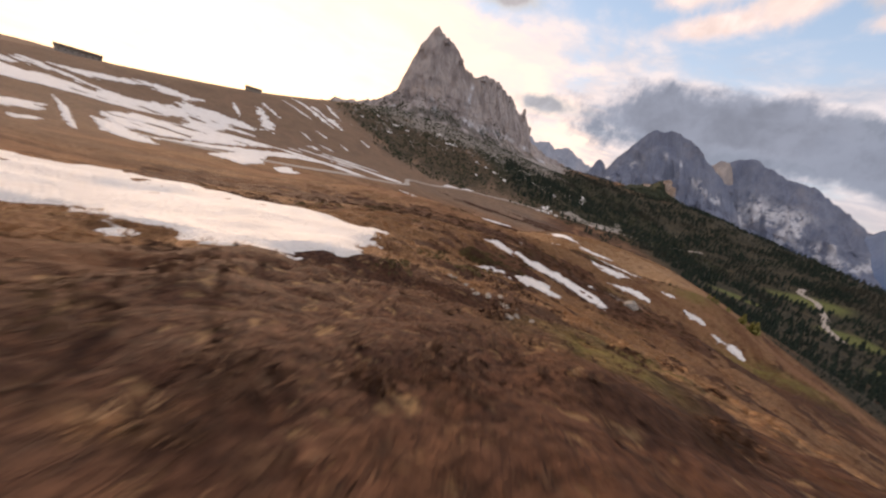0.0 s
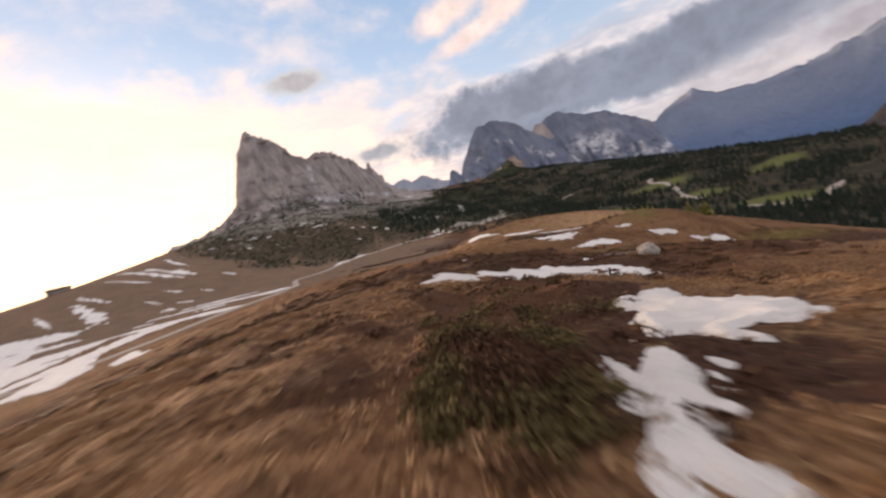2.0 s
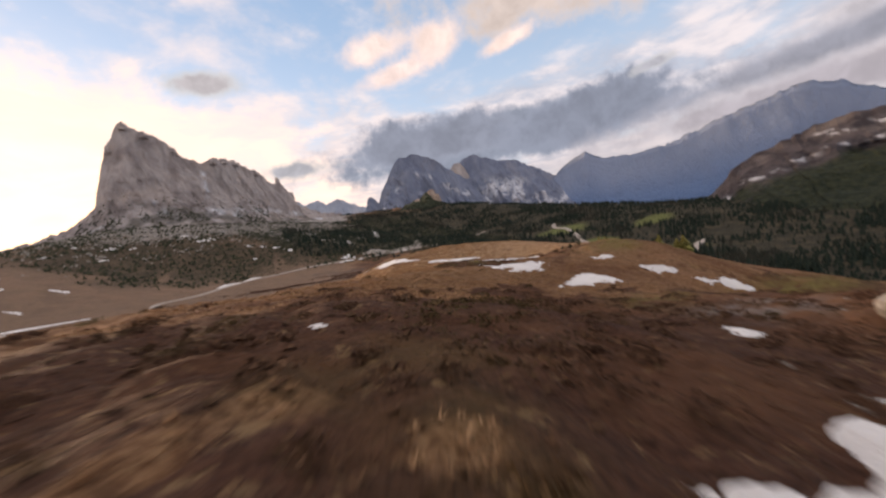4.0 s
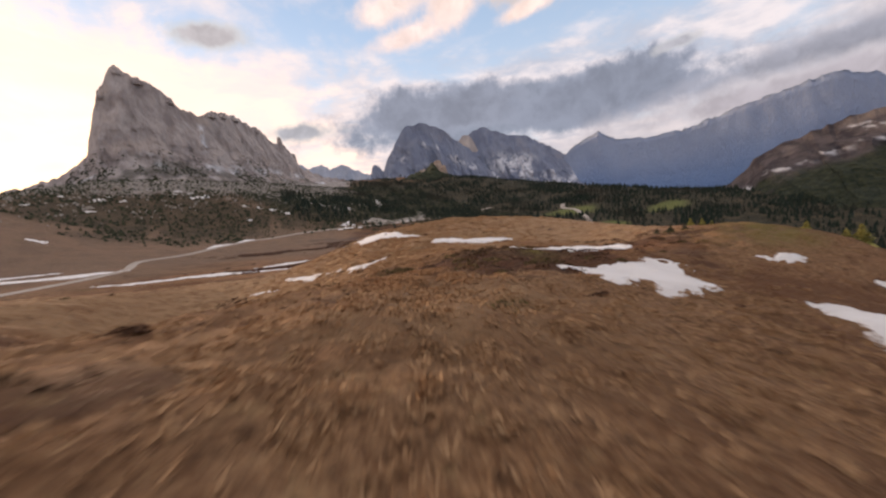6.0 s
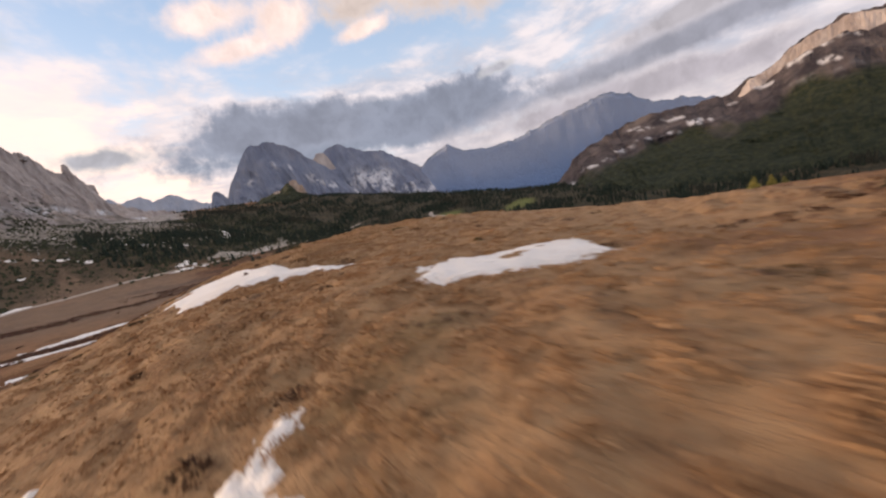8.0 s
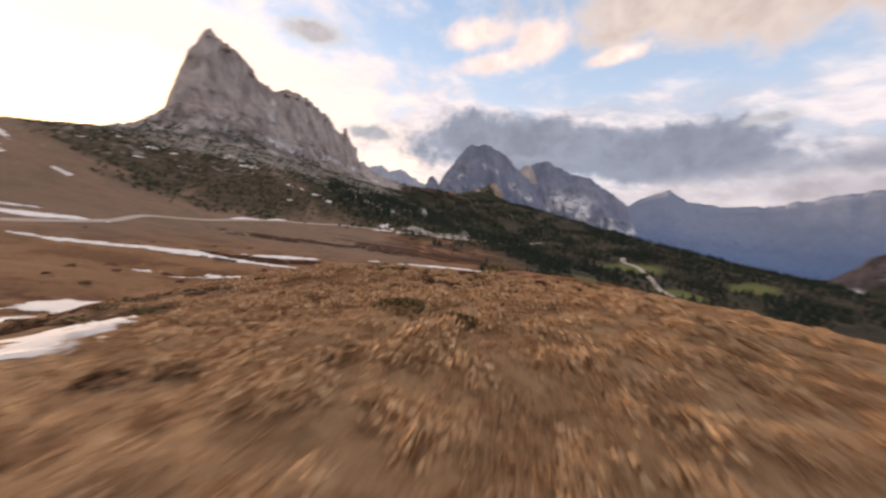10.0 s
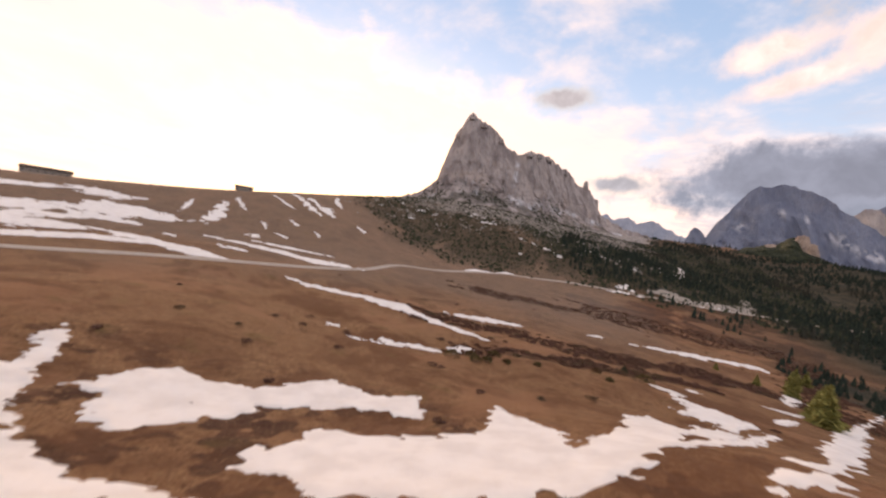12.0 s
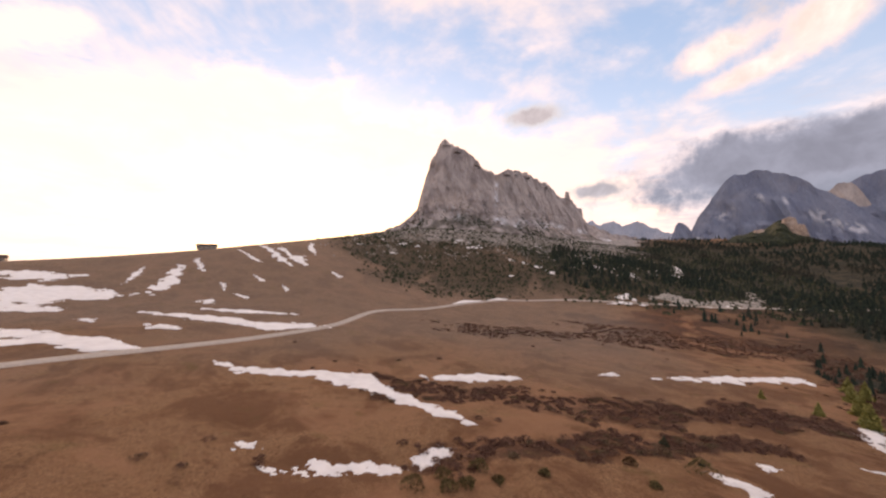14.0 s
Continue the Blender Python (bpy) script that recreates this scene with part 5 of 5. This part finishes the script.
def plant_forest():
    rng = np.random.default_rng(8)
    gx, gy = np.meshgrid(np.arange(90, 1380, 7.0), np.arange(-320, 1750, 7.0))
    x, y = (gx + rng.uniform(-3.5, 3.5, gx.shape)).ravel(), (gy + rng.uniform(-3.5, 3.5, gy.shape)).ravel()
    dense = wooded(x, y) * (0.58 + 0.75 * fractal(x / 55, y / 55, 0, 4, 51)) * open_heath(x, y)
    far = np.hypot(x - 60, y - 150)
    glade = 1.2 * glades(x, y)
    keep = (rng.random(len(x)) < dense * np.where(far > 900, 0.75, 1.0) - glade) & (far < 1900) & snow_free(x, y) & snow_free(x, y + 10)
    x, y = x[keep], y[keep]
    tall = rng.uniform(3.0, 13.0, len(x)) * (0.75 + 0.35 * fractal(x / 45, y / 45, 0, 2, 52)) * smooth(130, 300, np.hypot(x - 60, y - 150) * 0.6 + x * 0.4) + 2.0
    tris = cones(x, y, ground_z(x, y) - 0.8, tall, tall * rng.uniform(0.22, 0.36, len(x)), 4, 6, rng)
    tagged(soup("conifer_forest", tris, NEEDLES), "dark green conifer forest filling the valley slope", "forest", kind="stuff")
    # mountain pine under the peak
    x, y = rng.uniform(-320, 560, 30000), rng.uniform(560, 1250, 30000)
    p = scrubby(x, y)
    keep = rng.random(len(x)) < p * (0.35 + 0.6 * smooth(-0.3, 0.4, fractal(x / 22, y / 22, 0, 3, 67)))
    x, y = x[keep], y[keep]
    hx, hy = rng.uniform(-330, 420, 30000), rng.uniform(800, 1330, 30000)
    hz = on_peak(hx, hy)
    up = hz - ground_z(hx, hy)
    tongue = smooth(-0.15, 0.35, fractal(hx / 30, hy / 30, 0, 4, 68)) * smooth(80, 15, up)
    keep = (up > 0.4) & (rng.random(len(hx)) < 0.95 * tongue)
    x, y, z = np.r_[x, hx[keep]], np.r_[y, hy[keep]], np.r_[ground_z(x, y), hz[keep]]
    tall = rng.uniform(1.2, 3.6, len(x))
    tris = cones(x, y, z - 0.5, tall, tall * rng.uniform(0.7, 1.1, len(x)), 2, 6, rng, 0.1)
    tagged(soup("mountain_pine_scrub", tris, MUGO), "low dark mountain pine scrub below the cliffs", "shrubs", kind="stuff")
    # fallen blocks among the pines
    x, y = rng.uniform(-260, 460, 32000), rng.uniform(620, 1150, 32000)
    line = land(x, y) - tree_line(x)
    keep = rng.random(len(x)) < 0.75 * np.exp(-((line - 3) / 14) ** 2) + 0.10 * smooth(-60, -10, line) + 0.6 * smooth(0.55, 0.9, fractal(x / 35, y / 35, 0, 3, 66)) * smooth(-70, -20, line)
    x, y = x[keep & (line < 45)], y[keep & (line < 45)]
    tall = rng.uniform(0.8, 3.2, len(x)) * rng.uniform(0.6, 1.2, len(x))
    tris = cones(x, y, ground_z(x, y) - 0.6, tall, tall * rng.uniform(0.6, 1.2, len(x)), 2, 5, rng, 0.1)
    tagged(soup("fallen_rocks", tris, STONE), "pale fallen rocks strewn below the cliffs", "rocks", kind="stuff")
    # heath on the banks of the lower meadow
    x, y = rng.uniform(-60, 290, 90000), rng.uniform(165, 560, 90000)
    p = np.where(y < 400, 0.3, 0.14) * banky(x, y) ** 1.5 + 0.004 * smooth(0.25, 0.7, fractal(x / 16, y / 16, 0, 3, 71))
    p = p + 0.02 * np.exp(-((x - 15) / 45) ** 2 - ((y - 240) / 26) ** 2) * smooth(0.0, 0.4, fractal(x / 6, y / 6, 0, 2, 72))
    keep = (rng.random(len(x)) < p) & snow_free(x, y)
    x, y = x[keep], y[keep]
    tagged(mounds("meadow_heath", x, y, 1.1, 0.55, 90, BANK_HEATH, rng, 0.17), "dark brown heath and low bushes along the meadow banks", "shrubs", kind="stuff")


def part(name, bm, mat, parent, label=""):
    """One mesh object under a thing."""
    me = bpy.data.meshes.new(name)
    bm.to_mesh(me)
    bm.free()
    me.materials.append(mat)
    ob = new(name, me)
    ob.parent = parent
    if label:
        ob["label"] = label
    return ob


def tree(name, x, y, tall, wide, leaf, label, category, seed, twigs=260, group=""):
    """A small tree: a tapered trunk with limbs, and a crown of many short sprays."""
    rng = np.random.default_rng(seed)
    thing = new(name)
    thing.location = (x, y, float(full_ground(np.array([x]), np.array([y]))[0]) - 0.1)
    bm = bmesh.new()
    bmesh.ops.create_cone(bm, cap_ends=True, segments=7, radius1=tall * 0.022, radius2=tall * 0.004, depth=tall, matrix=Matrix.Translation((0, 0, tall / 2)))
    for k in range(14):
        h, a = tall * (0.12 + 0.8 * k / 14), rng.uniform(0, 6.3)
        r = wide * (1.05 - h / tall) * 0.9
        way = Vector((math.cos(a), math.sin(a), 0.12))
        m = Matrix.Translation(Vector((0, 0, h)) + way * r / 2) @ way.to_track_quat("Z", "Y").to_matrix().to_4x4()
        bmesh.ops.create_cone(bm, cap_ends=False, segments=4, radius1=tall * 0.006, radius2=tall * 0.002, depth=r, matrix=m)
    part("trunk", bm, BARK, thing, "thin grey-brown trunk with limbs")
    h = rng.random(twigs) ** 1.2 * 0.93 + 0.05
    a = rng.uniform(0, 6.3, twigs)
    r = wide * (1.05 - h) * rng.uniform(0.25, 1.05, twigs)
    c = np.stack([r * np.cos(a), r * np.sin(a), h * tall], -1)
    tris = []
    for k in range(5):
        v = rng.normal(0, 1, (3, twigs, 3)) * np.array([1, 1, 0.55]) * (0.085 * tall * (1.15 - h))[None, :, None]
        tris.append(np.stack([c + v[0], c + v[1], c + v[2]], 1))
    crown = soup("crown", np.concatenate(tris), leaf)
    crown.parent = thing
    tagged(thing, label, category, group=group)


def boulder(x, y, size, seed, label="pale grey limestone boulder half sunk in turf", flat=0.6, group=""):
    bm = bmesh.new()
    bmesh.ops.create_icosphere(bm, subdivisions=3, radius=1.0)
    for v in bm.verts:
        c = v.co.copy()
        k = 1 + 0.28 * noise.noise(c * 1.3 + Vector((seed, 0, 0))) + 0.12 * noise.noise(c * 4 + Vector((0, seed, 0)))
        v.co = Vector((c.x * k * size * (1.0 if size > 0.5 else 1.9), c.y * k * size * 0.8, max(c.z, -0.5) * k * size * flat))
    me = bpy.data.meshes.new("boulder")
    bm.to_mesh(me)
    bm.free()
    me.materials.append(STONE)
    ob = new("boulder", me)
    ob.location = (x, y, float(full_ground(np.array([x]), np.array([y]))[0]) + size * flat * 0.15)
    ob.rotation_euler = (0, 0, seed)
    tagged(ob, label, "rock", group=group)


def make_road_top():
    m, g, b, p = material("worn_pale_asphalt", 1.0)
    f = g.noise(p, 1.2, 5.0, 0.6)
    g.put(b.inputs["Base Color"], g.mix(g.ramp(f, 0.3, 0.7), rgb(0.36, 0.31, 0.265), rgb(0.50, 0.44, 0.38)))
    return m


ROAD = make_road_top()


def road(points, wide, lift, label):
    """A ribbon laid on the land, a little above it, with sloping shoulders."""
    p = np.array(points, float)
    s = np.r_[0, np.cumsum(np.linalg.norm(np.diff(p, axis=0), axis=1))]
    t = np.linspace(0, s[-1], int(s[-1] / 6) + 2)
    c = np.stack([np.interp(t, s, p[:, 0]), np.interp(t, s, p[:, 1])], 1)
    for _ in range(12):
        c[1:-1] = (c[:-2] + c[1:-1] * 2 + c[2:]) / 4
    d = np.gradient(c, axis=0)
    d /= np.linalg.norm(d, axis=1)[:, None]
    side = np.stack([d[:, 1], -d[:, 0]], 1)
    off = np.array([-0.75, -0.5, 0.5, 0.75]) * wide
    x, y = c[:, None, 0] + side[:, None, 0] * off, c[:, None, 1] + side[:, None, 1] * off
    mid = ground_z(c[:, 0], c[:, 1])[:, None] * 0.6 + ground_z(x, y) * 0.4
    z = np.maximum(mid, ground_z(x, y)) + lift * np.array([-1.2, 1, 1, -1.2])
    ob = mesh_object("road", np.stack([x, y, z], -1).reshape(-1, 3), grid_faces(4, len(t)), ROAD)
    tagged(ob, label, "road", kind="structure")


def hut(x, y, long, deep, high, turn, label):
    """A mountain building: walls with window openings set in, and a pitched roof."""
    thing = new("mountain_hut")
    thing.matrix_world = pose(x, y, float(ground_z(np.array([x]), np.array([y]))[0]) - 0.5, 0, 0, turn)
    bm = bmesh.new()
    bmesh.ops.create_cube(bm, size=1.0, matrix=Matrix.Translation((0, 0, high / 2)) @ Matrix.Diagonal((long, deep, high, 1)))
    part("wall", bm, STONE, thing)
    bm = bmesh.new()
    rows = []
    for sx in (-1, 1):
        for sy, zz in ((-1, 0), (0, 1), (1, 0)):
            rows.append(bm.verts.new((sx * (long / 2 + 0.8), sy * (deep / 2 + 0.8), high + zz * deep * 0.28)))
    for f in ((0, 1, 4, 3), (1, 2, 5, 4), (0, 3, 5, 2), (0, 2, 1), (3, 4, 5)):
        bm.faces.new([rows[i] for i in f])
    part("roof", bm, BARK, thing, "dark shingled roof")
    n = max(int(long / 5), 2)
    for k in range(n):
        bm = bmesh.new()
        bmesh.ops.create_cube(bm, size=1.0, matrix=Matrix.Translation(((k + 0.5) / n * long - long / 2, -deep / 2, high * 0.55)) @ Matrix.Diagonal((1.2, 0.16, 1.3, 1)))
        window = part("window", bm, BARK, thing, "brown wooden window frame")
        bm = bmesh.new()
        bmesh.ops.create_cube(bm, size=1.0, matrix=Matrix.Translation(((k + 0.5) / n * long - long / 2, -deep / 2 - 0.05, high * 0.55)) @ Matrix.Diagonal((0.95, 0.12, 1.05, 1)))
        part("pane", bm, GLASS, window, "dark glass pane")
    tagged(thing, label, "building")


GLASS = make_leaf("dark_glass", rgb(0.02, 0.022, 0.025), rgb(0.03, 0.03, 0.035))

road([(-150, 165), (-120, 200), (-97, 236), (-89, 262), (-75, 289), (-62, 325), (-54, 383), (-65, 441), (-68, 470), (-41, 510), (-16, 588), (13, 648), (98, 682), (185, 687), (276, 690), (371, 720), (505, 805), (580, 830)],
     4.6, 0.3, "pale worn mountain pass road crossing the meadow")
road([(690, 690), (650, 655), (662, 628), (620, 575), (602, 549), (575, 520), (549, 497), (520, 440)], 8.0, 1.2, "pale gravel valley road winding through the forest")
road([(440, 330), (462, 300), (500, 290), (540, 300), (560, 315), (600, 318)], 8.0, 1.2, "pale gravel valley road with a bend")

hut(-326, 538, 20, 9, 4.5, 40, "low dark stone mountain hut on the skyline ridge")
hut(-438, 400, 36, 11, 5, 55, "long dark mountain lodge on the skyline ridge")

plant_ridge()
plant_mounds()
plant_forest()

boulder(29.4, 51.5, 1.2, 1.0, "pale lichened limestone boulder beside the snow", 0.75)
_rng = random.Random(4)
for _x, _y, _n, _r in ((0.8, 11.4, 6, 0.4), (1.6, 9.9, 7, 0.5), (2.1, 9.3, 4, 0.3), (2.1, 7.3, 5, 0.4), (50.0, 126.5, 10, 1.6), (31.5, 56.3, 12, 2.4), (19.0, 52.0, 3, 1.2)):
    for _k in range(_n):
        boulder(_x + _rng.uniform(-_r, _r), _y + _rng.uniform(-_r, _r), _rng.uniform(0.04, 0.10), _rng.uniform(0.9, 1.7), "grey stone bedded in dry grass", 0.45, "stones on the ridge")

for _k, (_x, _y, _h) in enumerate(((146, 290, 13), (151, 302, 10), (159, 312, 12), (167.6, 342, 9), (172, 350, 6), (178, 362, 8), (186, 372, 7), (160, 352, 5), (193, 388, 8), (205, 398, 9), (150, 366, 4), (210, 415, 8), (176, 338, 6))):
    tree("larch", _x, _y, _h, _h * 0.26, LARCH, "young larch in pale spring green", "tree", 40 + _k, group="larches at the meadow's edge")
for _k, (_x, _y, _h) in enumerate(((93, 291.5, 2.6), (97, 281, 1.6), (60.2, 92.7, 0.9), (59.2, 93.5, 0.8), (61.5, 92.0, 0.7))):
    tree("mountain_pine", _x, _y, _h, _h * 0.5, MUGO, "small dark green mountain pine bush", "shrub", 70 + _k, 180, "pine bushes")

for _k, (_x, _y, _h) in enumerate(((75.5, 98.4, 1.6), (75.9, 97.2, 1.9), (76.5, 96.3, 1.8), (77.3, 87.2, 2.8), (77.3, 83.0, 3.3), (77.0, 84.0, 2.9), (78.5, 94.2, 1.7))):
    tree("larch", _x, _y, _h, _h * 0.34, LARCH, "young larch showing yellow-green tips above the turf", "tree", 340 + _k, group="larches behind the ridge")

# dark shrubs on the pale grass
for _k, (_x, _y, _r) in enumerate(((50.1, 136.1, 0.55), (51.1, 134.4, 0.62), (64.0, 143.5, 0.9), (62.2, 144.6, 0.6), (81.6, 179.0, 1.2), (84.6, 175.6, 0.8), (83.2, 166.3, 1.0))):
    _rng = np.random.default_rng(260 + _k)
    tagged(mounds("ridge_bush", np.array([float(_x)]), np.array([float(_y)]), _r, _r * 0.5, 900, SHRUB, _rng, 0.035), "dark olive dwarf shrub on pale dry grass", "bush", group="shrubs on the ridge")

# round bushes standing alone on the lower meadow
for _k, (_x, _y, _r) in enumerate(((53, 262, 1.7), (43, 253, 1.5), (52, 256, 1.6), (47, 258, 1.3), (65, 264, 1.0), (49, 254, 1.2), (82, 275, 1.0), (84, 266, 1.1), (95, 276, 2.0), (57, 259, 1.2))):
    _rng = np.random.default_rng(200 + _k)
    tagged(mounds("round_bush", np.array([float(_x)]), np.array([float(_y)]), _r, _r * 0.95, 420, SHRUB, _rng, 0.16), "dark rounded bush standing alone on the dry meadow", "bush", group="bushes on the meadow")

# thick cushion of dwarf shrubs on the hump beside the snow
_rng = np.random.default_rng(77)
_u, _a, _r = _rng.random(200) ** 0.8, _rng.uniform(0, 6.3, 200), _rng.random(200) ** 0.6
_x, _y = 1.9 + 1.3 * _u + 1.1 * _r * np.cos(_a), 25.2 + 2.6 * _u + 1.2 * _r * np.sin(_a)
_ok = snow_free(_x, _y) & (wave(_x / 0.9, _y / 0.9, 0, 41) > -0.25)
_green = _ok & (wave(_x / 1.3, _y / 1.3, 0, 43) > -0.1)
_brown = _ok & ~_green
tagged(mounds("shrub_cushion", _x[_green], _y[_green], 0.34, 0.26, 220, SHRUB, _rng, 0.03), "thick olive-brown dwarf shrub cushions beside the snow", "shrubs", kind="stuff")
tagged(mounds("heath_cushion", _x[_brown], _y[_brown], 0.36, 0.24, 220, HEATHER, _rng, 0.03), "dark red-brown heath cushions beside the snow", "heath", kind="stuff")

# clumps of heath, olive shrubs and straw hummocks over the last crest
_rng = np.random.default_rng(91)
_u, _v = _rng.uniform(-0.15, 1.25, 2000), _rng.normal(0, 2.6, 2000)
_x, _y = 54.5 + 13.0 * _u - 0.5 * _v, 151.5 + 6.5 * _u + 0.85 * _v
_ok = snow_free(_x, _y) & (wave(_x / 1.6, _y / 1.6, 0, 61) + 0.35 * _rng.normal(size=2000) > 0.55)
_green = _ok & (wave(_x / 2.1, _y / 2.1, 0, 63) > 0.3)
_brown = _ok & ~_green
tagged(mounds("crest_shrubs", _x[_green], _y[_green], 0.42, 0.30, 150, SHRUB, _rng, 0.034), "olive-green dwarf shrub clumps crowding the grassy crest", "shrubs", kind="stuff")
tagged(mounds("crest_heath", _x[_brown], _y[_brown], 0.40, 0.24, 150, HEATHER, _rng, 0.034), "dark red-brown heath clumps crowding the grassy crest", "heath", kind="stuff")
_x, _y = _rng.uniform(60, 96, 260), _rng.uniform(142, 192, 260)
_ok = snow_free(_x, _y) & (wave(_x / 4, _y / 4, 0, 67) > 0.1)
tagged(mounds("scattered_heath", _x[_ok], _y[_ok], 0.55, 0.30, 130, HEATHER, _rng, 0.05), "dark heath clumps scattered over the pale shoulder", "heath", kind="stuff")
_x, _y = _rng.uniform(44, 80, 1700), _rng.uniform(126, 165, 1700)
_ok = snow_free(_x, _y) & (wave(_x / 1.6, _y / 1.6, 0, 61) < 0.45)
tagged(mounds("straw_hummocks", _x[_ok], _y[_ok], 0.44, 0.25, 170, STRAW_LIFTED, _rng, 0.05), "knee-high hummocks of straw-coloured grass, lightened against their own shade", "grass", kind="stuff")
tagged(mounds("heath_clump", np.array([41.0]), np.array([126.4]), 0.11, 0.24, 200, BANK_HEATH, _rng, 0.03), "small brown heath clump melted out of the snow", "heath")
